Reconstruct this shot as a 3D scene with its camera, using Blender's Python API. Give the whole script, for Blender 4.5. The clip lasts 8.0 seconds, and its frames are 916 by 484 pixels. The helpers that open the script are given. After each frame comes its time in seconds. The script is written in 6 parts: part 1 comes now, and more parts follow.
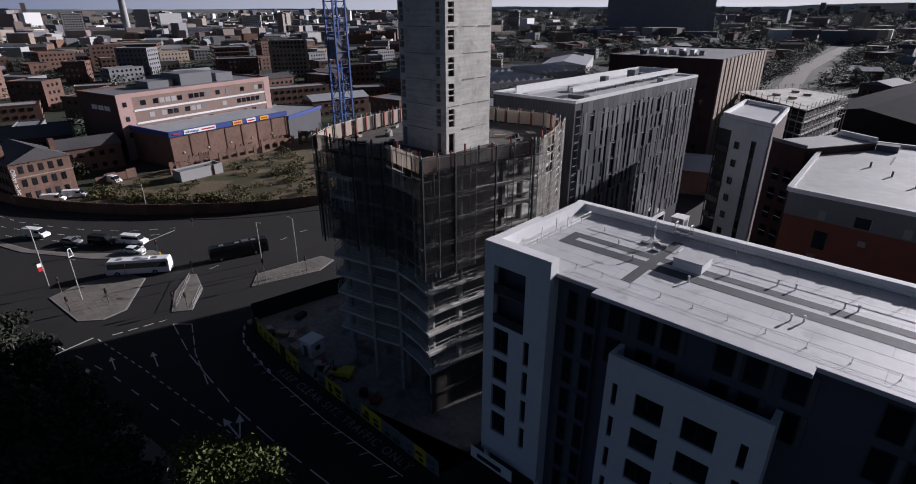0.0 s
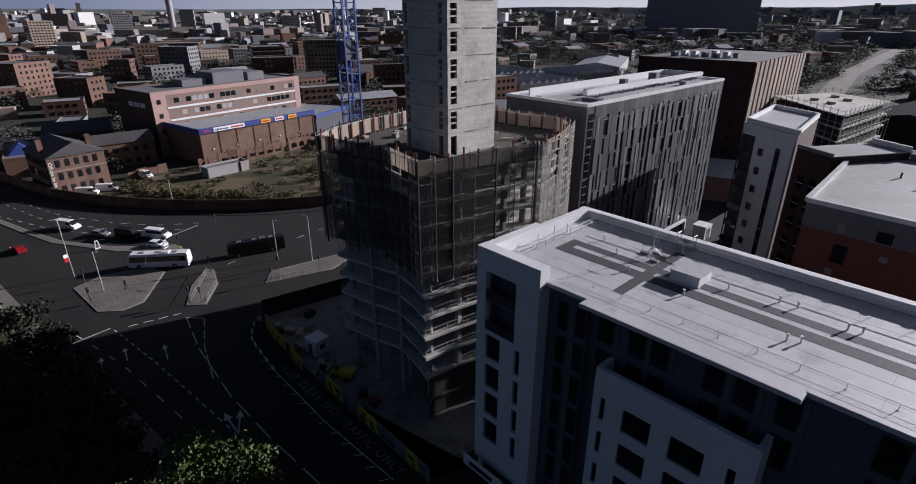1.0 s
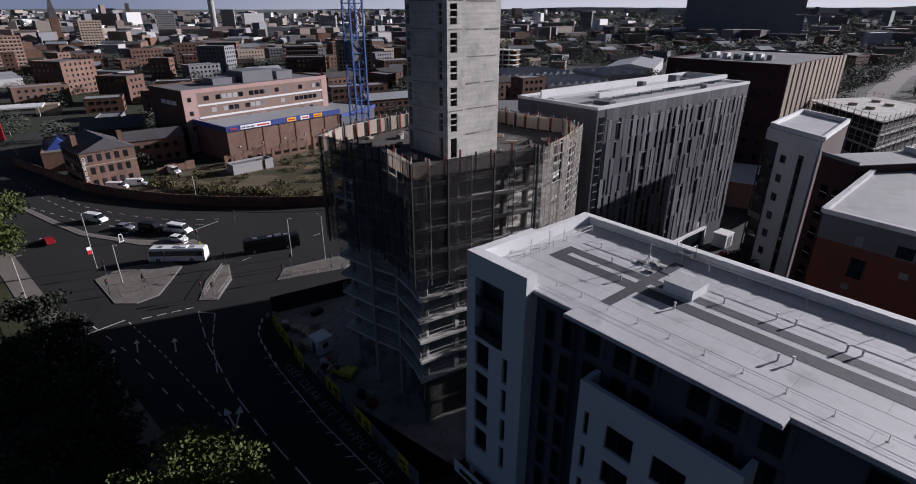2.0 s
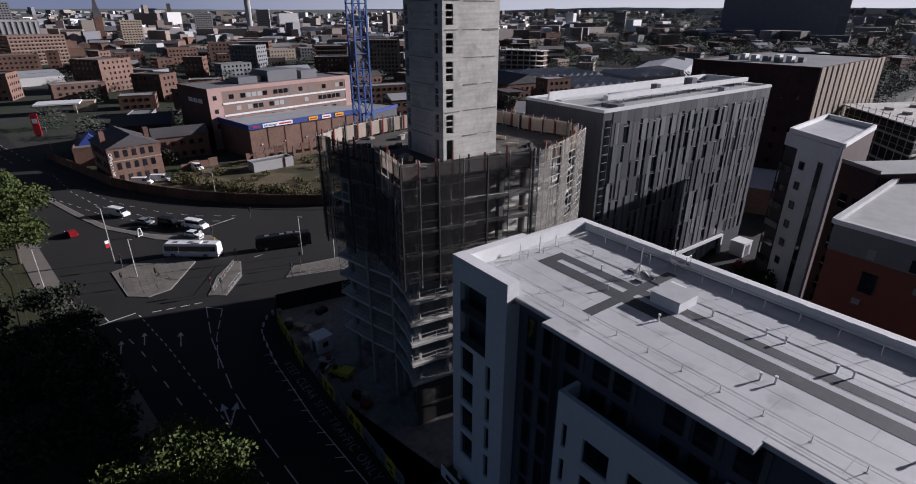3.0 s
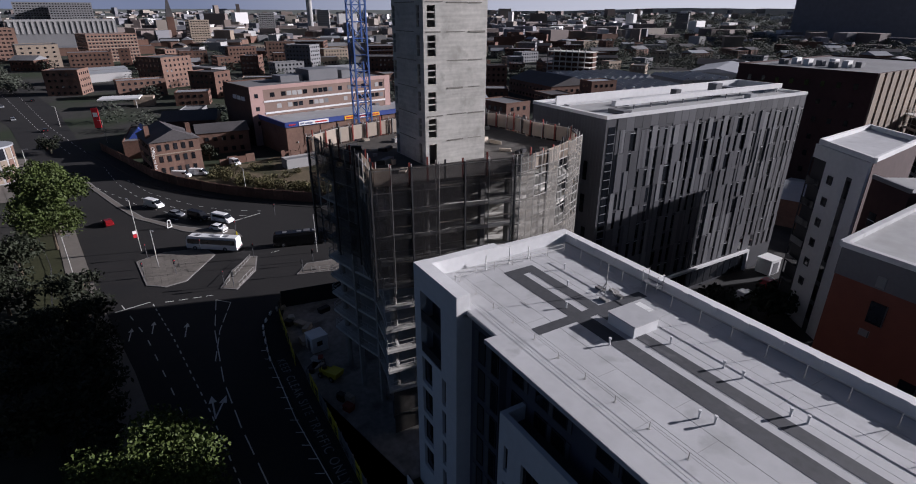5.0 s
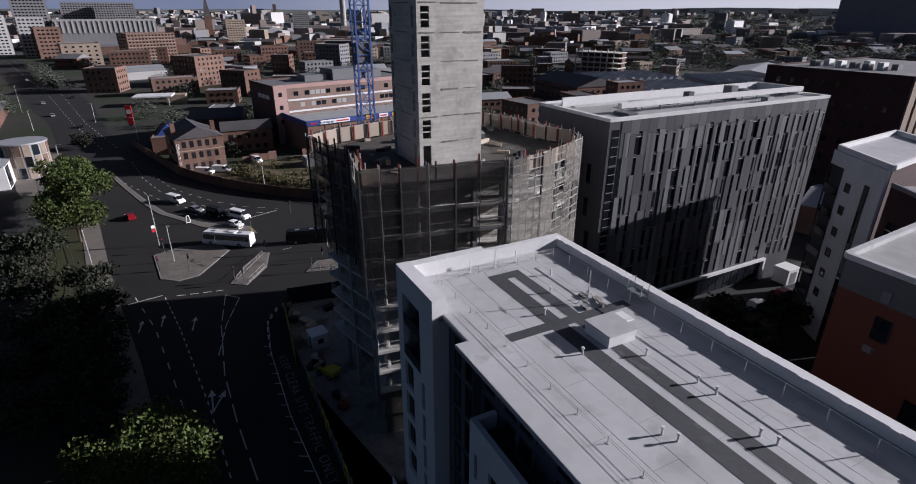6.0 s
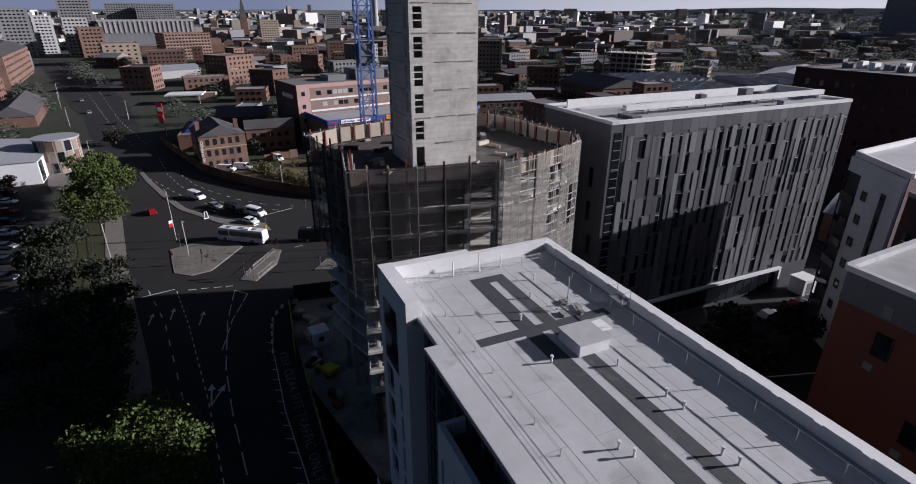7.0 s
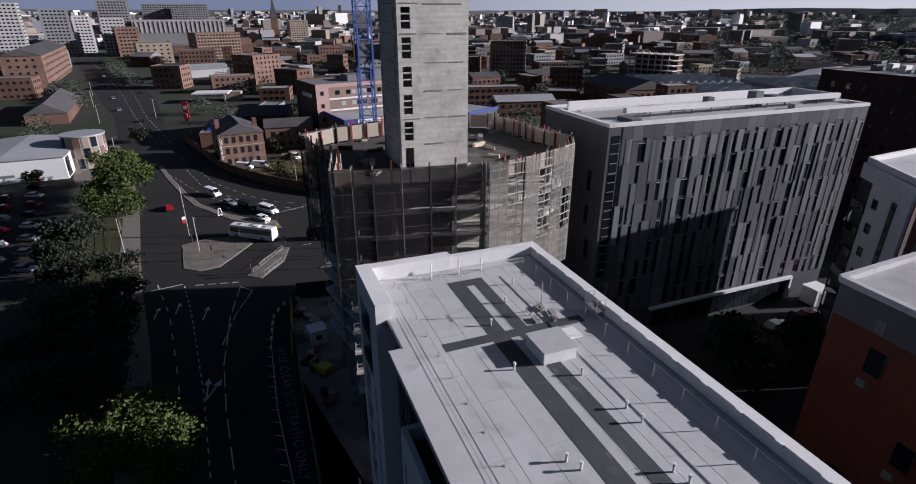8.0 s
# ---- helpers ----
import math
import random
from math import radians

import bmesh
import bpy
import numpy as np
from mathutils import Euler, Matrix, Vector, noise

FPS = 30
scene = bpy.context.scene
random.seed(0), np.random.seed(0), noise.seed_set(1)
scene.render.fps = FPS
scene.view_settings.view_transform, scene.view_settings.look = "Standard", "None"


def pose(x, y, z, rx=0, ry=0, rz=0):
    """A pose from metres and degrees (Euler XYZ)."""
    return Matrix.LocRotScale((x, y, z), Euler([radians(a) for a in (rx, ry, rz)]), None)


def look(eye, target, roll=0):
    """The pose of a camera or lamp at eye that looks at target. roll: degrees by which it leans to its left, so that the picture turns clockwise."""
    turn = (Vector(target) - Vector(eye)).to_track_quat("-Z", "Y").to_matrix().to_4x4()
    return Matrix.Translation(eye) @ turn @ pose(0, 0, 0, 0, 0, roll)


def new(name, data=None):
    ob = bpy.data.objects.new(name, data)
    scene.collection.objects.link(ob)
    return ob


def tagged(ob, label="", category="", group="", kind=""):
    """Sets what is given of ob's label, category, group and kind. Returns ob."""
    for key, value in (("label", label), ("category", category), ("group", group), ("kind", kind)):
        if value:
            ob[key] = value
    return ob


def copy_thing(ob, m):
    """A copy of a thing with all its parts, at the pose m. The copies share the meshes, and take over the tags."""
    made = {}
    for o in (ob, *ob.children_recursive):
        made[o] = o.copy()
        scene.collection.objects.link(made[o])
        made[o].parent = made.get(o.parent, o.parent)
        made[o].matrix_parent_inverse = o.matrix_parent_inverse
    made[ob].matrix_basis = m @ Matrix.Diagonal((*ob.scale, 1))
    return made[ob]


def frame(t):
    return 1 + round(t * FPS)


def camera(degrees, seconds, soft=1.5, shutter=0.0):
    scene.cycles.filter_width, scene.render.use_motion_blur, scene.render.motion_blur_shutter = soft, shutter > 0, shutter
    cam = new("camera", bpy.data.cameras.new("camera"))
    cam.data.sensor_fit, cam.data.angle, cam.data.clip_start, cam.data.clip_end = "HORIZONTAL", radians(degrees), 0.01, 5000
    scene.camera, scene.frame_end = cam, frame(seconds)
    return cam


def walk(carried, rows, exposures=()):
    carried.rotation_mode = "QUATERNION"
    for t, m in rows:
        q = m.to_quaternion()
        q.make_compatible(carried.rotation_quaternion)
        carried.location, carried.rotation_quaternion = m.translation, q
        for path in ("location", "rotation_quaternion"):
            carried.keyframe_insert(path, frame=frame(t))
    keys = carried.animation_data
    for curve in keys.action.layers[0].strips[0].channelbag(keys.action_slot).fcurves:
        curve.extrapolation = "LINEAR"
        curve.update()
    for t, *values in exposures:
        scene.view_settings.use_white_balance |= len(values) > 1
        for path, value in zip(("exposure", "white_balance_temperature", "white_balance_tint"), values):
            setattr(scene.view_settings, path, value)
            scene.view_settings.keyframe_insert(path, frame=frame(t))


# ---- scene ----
cam = camera(81.1, 8.0, soft=1.0)
METRES, EYE, TILT, LEAN, TURN = 33.0, 49.3, 0.0, 0.0, 43.0
ROWS = [
    (0.0, 0.0, 0.0, 0.0, -0.03, -23.39, 0.08),
    (0.5, 0.0585, 0.0138, 0.0021, 1.83, -23.37, 0.04),
    (1.0, 0.1166, 0.03, 0.0034, 3.68, -23.36, 0.01),
    (1.5, 0.1743, 0.0484, 0.0045, 5.5, -23.34, -0.01),
    (3.0, 0.3475, 0.113, 0.0053, 10.47, -23.32, -0.07),
    (3.5, 0.4042, 0.138, 0.0055, 11.98, -23.27, -0.12),
    (4.0, 0.4615, 0.1642, 0.0068, 13.38, -23.28, -0.11),
    (4.5, 0.519, 0.1921, 0.0082, 14.77, -23.28, -0.12),
    (6.0, 0.6891, 0.274, 0.0116, 19.57, -23.31, -0.11),
    (6.5, 0.7454, 0.3027, 0.0117, 21.18, -23.29, -0.09),
    (7.0, 0.8014, 0.3333, 0.0126, 22.8, -23.29, -0.07),
    (7.5, 0.8571, 0.3662, 0.013, 24.26, -23.28, -0.06),
    (8.0, 0.9124, 0.3997, 0.0132, 25.71, -23.26, -0.07),
]
walk(cam, [(t, pose(0, 0, EYE, TILT, LEAN, TURN) @ pose(METRES * x, METRES * y, METRES * z, 90 + pitch, roll, yaw)) for t, x, y, z, yaw, pitch, roll in ROWS],
     exposures=[(0.0, 0.6, 5985, 17.5), (8.0, 0.68, 5985, 17.5)])

# ---- light ----
SUN_TO = Vector((0.28, 0.925, 0.3)).normalized()
world = bpy.data.worlds.new("world")
scene.world = world
world.use_nodes = True
wt = world.node_tree
sky = wt.nodes.new("ShaderNodeTexSky")
sky.sky_type, sky.sun_disc = "NISHITA", False
sky.sun_elevation = math.asin(SUN_TO.z)
sky.sun_rotation = math.atan2(SUN_TO.x, SUN_TO.y)
sky.air_density, sky.dust_density, sky.ozone_density = 0.55, 2.6, 1.6
wt.nodes["Background"].inputs["Strength"].default_value = 0.024
wt.links.new(sky.outputs[0], wt.nodes["Background"].inputs["Color"])
sun = new("sun", bpy.data.lights.new("sun", "SUN"))
sun.data.energy, sun.data.angle, sun.data.color = 4.5, radians(0.5), (1.0, 0.955, 0.915)
sun.matrix_world = look(SUN_TO * 300, (0, 0, 0))

# ---- materials ----
def mat(name, col, rough=0.8, metal=0.0, vary=0.25, fine=3.0, coarse=0.15, bump=0.0, rnd=0.0, spec=0.3, stain=None, alpha=None, streak=0.0):
    """Procedural surface: grain and large patches in world metres, optional variation per object, stains and bump."""
    m = bpy.data.materials.new(name)
    m.use_nodes = True
    nt = m.node_tree
    n, l = nt.nodes, nt.links
    bsdf = n["Principled BSDF"]
    bsdf.inputs["Roughness"].default_value = rough
    bsdf.inputs["Metallic"].default_value = metal
    bsdf.inputs["Specular IOR Level"].default_value = spec
    geo = n.new("ShaderNodeNewGeometry")
    def nz(scale, detail):
        t = n.new("ShaderNodeTexNoise")
        t.inputs["Scale"].default_value = scale
        t.inputs["Detail"].default_value = detail
        l.new(geo.outputs["Position"], t.inputs["Vector"])
        return t.outputs["Fac"]
    def math_(op, a, b):
        t = n.new("ShaderNodeMath")
        t.operation = op
        for k, v in enumerate((a, b)):
            if isinstance(v, (int, float)):
                t.inputs[k].default_value = v
            else:
                l.new(v, t.inputs[k])
        return t.outputs[0]
    f1, f2 = nz(fine, 4), nz(coarse, 3)
    s = math_("ADD", f1, math_("MULTIPLY", f2, 1.3))
    s = math_("SUBTRACT", s, 1.15)
    if rnd:
        oi = n.new("ShaderNodeObjectInfo")
        s = math_("ADD", s, math_("MULTIPLY", math_("SUBTRACT", oi.outputs["Random"], 0.5), rnd * 2))
    if streak:
        vm, tn = n.new("ShaderNodeVectorMath"), n.new("ShaderNodeTexNoise")
        vm.operation = "MULTIPLY"
        vm.inputs[1].default_value = (0.25, 0.25, 3.2)
        l.new(geo.outputs["Position"], vm.inputs[0])
        l.new(vm.outputs[0], tn.inputs["Vector"])
        tn.inputs["Scale"].default_value, tn.inputs["Detail"].default_value = 1.0, 6
        s = math_("ADD", s, math_("MULTIPLY", math_("SUBTRACT", tn.outputs["Fac"], 0.5), streak))
    v = math_("ADD", 1.0, math_("MULTIPLY", s, vary * 2))
    hsv = n.new("ShaderNodeHueSaturation")
    hsv.inputs["Color"].default_value = (*col, 1)
    l.new(v, hsv.inputs["Value"])
    out = hsv.outputs["Color"]
    if stain:
        r = n.new("ShaderNodeMapRange")
        r.inputs["From Min"].default_value, r.inputs["From Max"].default_value = stain[2], stain[2] + 0.12
        l.new(nz(stain[1], 5), r.inputs["Value"])
        mx = n.new("ShaderNodeMix")
        mx.data_type = "RGBA"
        l.new(r.outputs[0], mx.inputs[0])
        l.new(out, mx.inputs[6])
        mx.inputs[7].default_value = (*stain[0], 1)
        out = mx.outputs[2]
    l.new(out, bsdf.inputs["Base Color"])
    if bump:
        b = n.new("ShaderNodeBump")
        b.inputs["Strength"].default_value = bump
        b.inputs["Distance"].default_value = 0.05
        l.new(f1, b.inputs["Height"])
        l.new(b.outputs[0], bsdf.inputs["Normal"])
    if alpha is not None:
        bsdf.inputs["Alpha"].default_value = alpha
    return m


def glass_mat(name, col, rough=0.05):
    """Dark glazing seen from outside: glossy, with the unlit room behind."""
    m = mat(name, col, rough, 0.0, 0.3, 0.8, 0.3, rnd=0.6, spec=0.6)
    return m


def net_mat(name, col, opaque):
    """Debris netting: holes let light through, threads scatter and pass it."""
    m = bpy.data.materials.new(name)
    m.use_nodes = True
    n, l = m.node_tree.nodes, m.node_tree.links
    n.clear()
    out = n.new("ShaderNodeOutputMaterial")
    dif, tra, clear = n.new("ShaderNodeBsdfDiffuse"), n.new("ShaderNodeBsdfTranslucent"), n.new("ShaderNodeBsdfTransparent")
    m1, m2 = n.new("ShaderNodeMixShader"), n.new("ShaderNodeMixShader")
    geo, nz, oi = n.new("ShaderNodeNewGeometry"), n.new("ShaderNodeTexNoise"), n.new("ShaderNodeObjectInfo")
    nz.inputs["Scale"].default_value = 0.9
    nz.inputs["Detail"].default_value = 5
    l.new(geo.outputs["Position"], nz.inputs["Vector"])
    a = n.new("ShaderNodeMath")
    a.operation = "MULTIPLY_ADD"
    l.new(nz.outputs["Fac"], a.inputs[0])
    a.inputs[1].default_value, a.inputs[2].default_value = 0.3, opaque - 0.22
    b = n.new("ShaderNodeMath")
    b.operation = "MULTIPLY_ADD"
    l.new(oi.outputs["Random"], b.inputs[0])
    b.inputs[1].default_value = 0.22
    l.new(a.outputs[0], b.inputs[2])
    dif.inputs[0].default_value = (*col, 1)
    tra.inputs[0].default_value = (*col, 1)
    m1.inputs[0].default_value = 0.35
    l.new(dif.outputs[0], m1.inputs[1])
    l.new(tra.outputs[0], m1.inputs[2])
    l.new(b.outputs[0], m2.inputs[0])
    l.new(clear.outputs[0], m2.inputs[1])
    l.new(m1.outputs[0], m2.inputs[2])
    l.new(m2.outputs[0], out.inputs[0])
    return m


M_GROUND = mat("urban_ground", (0.036, 0.034, 0.031), 0.95, vary=0.5, fine=0.35, coarse=0.02, bump=0.4, stain=((0.022, 0.032, 0.014), 0.012, 0.44))
M_ASPHALT = mat("asphalt", (0.019, 0.0178, 0.0175), 0.85, vary=0.22, fine=1.5, coarse=0.08, bump=0.25, stain=((0.015, 0.0145, 0.015), 0.06, 0.54))
M_PAVE = mat("paving", (0.15, 0.135, 0.118), 0.9, vary=0.2, fine=2.0, coarse=0.2, bump=0.2, rnd=0.25)
M_KERB = mat("kerb_stone", (0.22, 0.21, 0.2), 0.85, fine=4)
M_PAINT = mat("road_paint", (0.55, 0.55, 0.52), 0.7, vary=0.3, fine=5, stain=((0.12, 0.12, 0.12), 2.5, 0.6))
M_DIRT = mat("site_dirt", (0.27, 0.25, 0.225), 0.95, vary=0.4, fine=1.2, coarse=0.15, bump=0.8, stain=((0.12, 0.105, 0.09), 0.2, 0.52))
M_WASTE = mat("waste_ground", (0.12, 0.092, 0.055), 0.95, vary=0.5, fine=0.8, coarse=0.08, bump=0.6, stain=((0.05, 0.047, 0.022), 0.09, 0.46))
M_GRASS = mat("grass", (0.034, 0.036, 0.014), 0.95, vary=0.4, fine=2, coarse=0.1, bump=0.5)
M_ROOFW = mat("white_membrane", (0.46, 0.46, 0.465), 0.55, vary=0.14, fine=0.9, coarse=0.16, stain=((0.38, 0.38, 0.38), 0.45, 0.57))
M_ROOFW2 = mat("weathered_membrane", (0.34, 0.34, 0.335), 0.6, vary=0.16, fine=0.9, coarse=0.12, stain=((0.31, 0.31, 0.3), 0.25, 0.52))
M_ROOFD = mat("dark_walkway", (0.062, 0.064, 0.07), 0.75, vary=0.25, fine=2.5, coarse=0.3, stain=((0.11, 0.11, 0.115), 0.5, 0.62))
M_WHITE = mat("white_render", (0.63, 0.63, 0.63), 0.8, vary=0.1, fine=1.5, coarse=0.15)
M_CLAD = mat("dark_cladding", (0.085, 0.088, 0.11), 0.55, vary=0.12, fine=1.2, coarse=0.2)
M_FRAME = mat("dark_frame", (0.035, 0.035, 0.04), 0.5, vary=0.1)
M_GLASS = glass_mat("glazing", (0.012, 0.014, 0.018))
M_GREY1 = mat("grey_panel_dark", (0.07, 0.071, 0.078), 0.42, vary=0.12, rnd=0.35)
M_GREY2 = mat("grey_panel_mid", (0.105, 0.106, 0.115), 0.42, vary=0.12, rnd=0.3)
M_GREY3 = mat("grey_panel_light", (0.165, 0.167, 0.176), 0.4, vary=0.12, rnd=0.25)
M_CONC = mat("concrete", (0.46, 0.445, 0.41), 0.85, vary=0.2, fine=2.2, coarse=0.35, bump=0.2, streak=1.6, stain=((0.34, 0.33, 0.3), 0.5, 0.56))
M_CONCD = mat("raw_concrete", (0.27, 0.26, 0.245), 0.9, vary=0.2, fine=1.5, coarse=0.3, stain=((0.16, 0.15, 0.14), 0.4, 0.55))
M_STEEL = mat("galvanised_tube", (0.45, 0.44, 0.42), 0.5, 0.25, vary=0.25)
M_RUST = mat("red_oxide_post", (0.21, 0.04, 0.03), 0.7, vary=0.3)
M_BLUE = mat("blue_crane_paint", (0.07, 0.13, 0.33), 0.5, vary=0.25)
M_PLY = mat("pale_boarding", (0.42, 0.36, 0.29), 0.85, vary=0.25, rnd=0.4)
M_BRICK = mat("red_brick", (0.165, 0.1, 0.076), 0.9, vary=0.3, fine=1.2, coarse=0.1, stain=((0.13, 0.078, 0.06), 0.18, 0.55))
M_BRICKD = mat("sooty_brick", (0.125, 0.07, 0.052), 0.9, vary=0.35, fine=1.2, coarse=0.08, rnd=0.3)
M_BRICKB = mat("buff_brick", (0.25, 0.2, 0.155), 0.9, vary=0.25, fine=1.0, coarse=0.08, rnd=0.3)
M_ROSE = mat("rose_brown_render", (0.21, 0.145, 0.12), 0.85, vary=0.15, fine=1.0)
M_PINK = mat("pink_render", (0.38, 0.25, 0.225), 0.85, vary=0.1, fine=1.0)
M_ORANGE = mat("terracotta_cladding", (0.125, 0.037, 0.024), 0.7, vary=0.18, fine=0.8)
M_SLATE = mat("slate_roof", (0.075, 0.07, 0.072), 0.7, vary=0.3, fine=1.5, coarse=0.1, rnd=0.25)
M_FELT = mat("grey_flat_roof", (0.16, 0.16, 0.165), 0.85, vary=0.25, fine=0.8, coarse=0.06, rnd=0.4)
M_METALR = mat("metal_sheet_roof", (0.33, 0.34, 0.355), 0.5, 0.2, vary=0.15, fine=0.6, coarse=0.05, rnd=0.2)
M_LEAF = mat("leaves", (0.047, 0.067, 0.013), 0.7, vary=0.4, fine=1.5, coarse=0.25, rnd=0.2)
# Leaf green darkened so that shade sits in the colour.
M_LEAFD = mat("shaded_leaves", (0.014, 0.018, 0.009), 0.75, vary=0.45, fine=0.8, coarse=0.1, rnd=0.3)
M_BARK = mat("bark", (0.09, 0.07, 0.05), 0.95, vary=0.3, bump=0.5)
M_YELLOW = mat("yellow_board", (0.5, 0.42, 0.03), 0.6, vary=0.15)
M_BLACK = mat("black_board", (0.022, 0.022, 0.024), 0.6, vary=0.2)
M_CARW = mat("white_car_paint", (0.75, 0.75, 0.75), 0.25, vary=0.05, spec=0.5)
M_CARK = mat("black_car_paint", (0.012, 0.012, 0.014), 0.2, vary=0.05, spec=0.5)
M_CARS = mat("silver_car_paint", (0.33, 0.34, 0.36), 0.28, 0.5, vary=0.05)
M_CARR = mat("red_car_paint", (0.2, 0.01, 0.013), 0.25, vary=0.05, spec=0.5)
M_CARB = mat("blue_car_paint", (0.03, 0.05, 0.14), 0.25, vary=0.05, spec=0.5)
M_TYRE = mat("rubber", (0.02, 0.02, 0.02), 0.9, vary=0.2)
M_SIGNB = mat("blue_fascia", (0.035, 0.06, 0.22), 0.5, vary=0.1)
M_SIGNY = mat("amber_sign", (0.75, 0.4, 0.02), 0.5, vary=0.05)
M_SIGNR = mat("red_sign", (0.42, 0.022, 0.03), 0.5, vary=0.05)
M_SIGNW = mat("white_sign", (0.75, 0.75, 0.73), 0.5, vary=0.05)
M_FARW = mat("pale_far_wall", (0.33, 0.325, 0.32), 0.85, vary=0.1, coarse=0.03, rnd=0.3)
M_FARG = mat("grey_far_wall", (0.17, 0.17, 0.175), 0.85, vary=0.15, coarse=0.03, rnd=0.4)
# One netting in two tones: dark for shaded faces, pale for the sunlit side.
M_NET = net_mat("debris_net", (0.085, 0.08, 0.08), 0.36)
M_NETL = net_mat("sunlit_debris_net", (0.3, 0.285, 0.26), 0.3)
M_NETP = net_mat("edge_screen_net", (0.5, 0.43, 0.36), 0.8)

# Hill tone lightened to stand in for distance haze.
M_HILL = mat("wooded_hill", (0.1, 0.11, 0.1), 0.95, vary=0.5, fine=0.02, coarse=0.004)
# Damp top deck; on the tower base the dark tone stands in for shade.
M_DECK = mat("damp_deck_shaded_base", (0.075, 0.068, 0.06), 0.8, vary=0.45, fine=1.0, coarse=0.2, stain=((0.15, 0.14, 0.125), 0.35, 0.6))
M_JOINT = mat("lift_joint", (0.2, 0.19, 0.17), 0.9, vary=0.5, fine=5)
M_MAROON = mat("maroon_brick", (0.06, 0.032, 0.03), 0.9, vary=0.25, fine=1.0)
M_PAINTOLD = mat("worn_lettering_paint", (0.2, 0.2, 0.2), 0.8, vary=0.4, fine=4, stain=((0.06, 0.06, 0.06), 1.5, 0.52))
# Slab grey lightened to put distance haze into its colour.
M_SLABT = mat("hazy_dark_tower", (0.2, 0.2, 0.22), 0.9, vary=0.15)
M_SHEDD = mat("dark_sheeting", (0.022, 0.022, 0.024), 1.0, spec=0.02, vary=0.2, fine=0.6, coarse=0.05)
M_SCRUB = mat("scrub_leaves", (0.085, 0.078, 0.033), 0.85, vary=0.45, fine=1.0, coarse=0.12)


def sky_glow(name):
    """Plain hazy sky low over the horizon, paler towards the sun's side."""
    m = bpy.data.materials.new(name)
    m.use_nodes = True
    n, l = m.node_tree.nodes, m.node_tree.links
    n.clear()
    out, em, geo, sep, ramp = n.new("ShaderNodeOutputMaterial"), n.new("ShaderNodeEmission"), n.new("ShaderNodeNewGeometry"), n.new("ShaderNodeSeparateXYZ"), n.new("ShaderNodeMapRange")
    l.new(geo.outputs["Position"], sep.inputs[0])
    ramp.inputs["From Min"].default_value, ramp.inputs["From Max"].default_value = 500, 4300
    l.new(sep.outputs["Y"], ramp.inputs["Value"])
    mx = n.new("ShaderNodeMix")
    mx.data_type = "RGBA"
    l.new(ramp.outputs[0], mx.inputs[0])
    mx.inputs[6].default_value = (0.115, 0.135, 0.19, 1)
    mx.inputs[7].default_value = (0.42, 0.42, 0.43, 1)
    l.new(mx.outputs[2], em.inputs[0])
    l.new(em.outputs[0], out.inputs[0])
    return m


M_SKY = sky_glow("low_sky")

# ---- mesh helpers ----
def box(bm, x0, x1, y0, y1, z0, z1, m=None):
    vs = [Vector((x, y, z)) for z in (z0, z1) for x, y in ((x0, y0), (x1, y0), (x1, y1), (x0, y1))]
    if m is not None:
        vs = [m @ v for v in vs]
    vs = [bm.verts.new(v) for v in vs]
    for f in ((3, 2, 1, 0), (4, 5, 6, 7), (0, 1, 5, 4), (1, 2, 6, 5), (2, 3, 7, 6), (3, 0, 4, 7)):
        bm.faces.new([vs[i] for i in f])
    return bm


def prism(bm, poly, z0, z1):
    """Upright prism over a plan polygon of any winding."""
    area = sum(a[0] * b[1] - b[0] * a[1] for a, b in zip(poly, poly[1:] + poly[:1]))
    poly = list(poly) if area > 0 else list(reversed(poly))
    lo = [bm.verts.new((x, y, z0)) for x, y in poly]
    hi = [bm.verts.new((x, y, z1)) for x, y in poly]
    bm.faces.new(list(reversed(lo)))
    bm.faces.new(hi)
    k = len(poly)
    for i in range(k):
        j = (i + 1) % k
        bm.faces.new([lo[i], lo[j], hi[j], hi[i]])
    return bm


def bar(bm, a, b, r, sides=6):
    """Straight round or square bar between two places."""
    a, b = Vector(a), Vector(b)
    d = (b - a).normalized()
    u = d.orthogonal().normalized() if abs(d.z) < 0.99 else Vector((1, 0, 0))
    w = d.cross(u)
    ring = [[bm.verts.new(p + r * (math.cos(t) * u + math.sin(t) * w)) for t in (2 * math.pi * (i + 0.5) / sides for i in range(sides))] for p in (a, b)]
    for i in range(sides):
        j = (i + 1) % sides
        bm.faces.new([ring[0][i], ring[0][j], ring[1][j], ring[1][i]])
    bm.faces.new(list(reversed(ring[0])))
    bm.faces.new(ring[1])
    return bm


def mesh_of(name, bm, material):
    me = bpy.data.meshes.new(name)
    bm.normal_update()
    bm.to_mesh(me)
    bm.free()
    me.materials.append(material)
    return me


def part(name, bm, material, parent=None, label=""):
    ob = new(name, mesh_of(name, bm, material))
    if parent is not None:
        ob.parent = parent
    if label:
        ob["label"] = label
    return ob


def put(name, me, parent, m):
    """Another object on a shared mesh, at a pose under its parent."""
    ob = new(name, me)
    ob.parent = parent
    ob.matrix_basis = m
    return ob


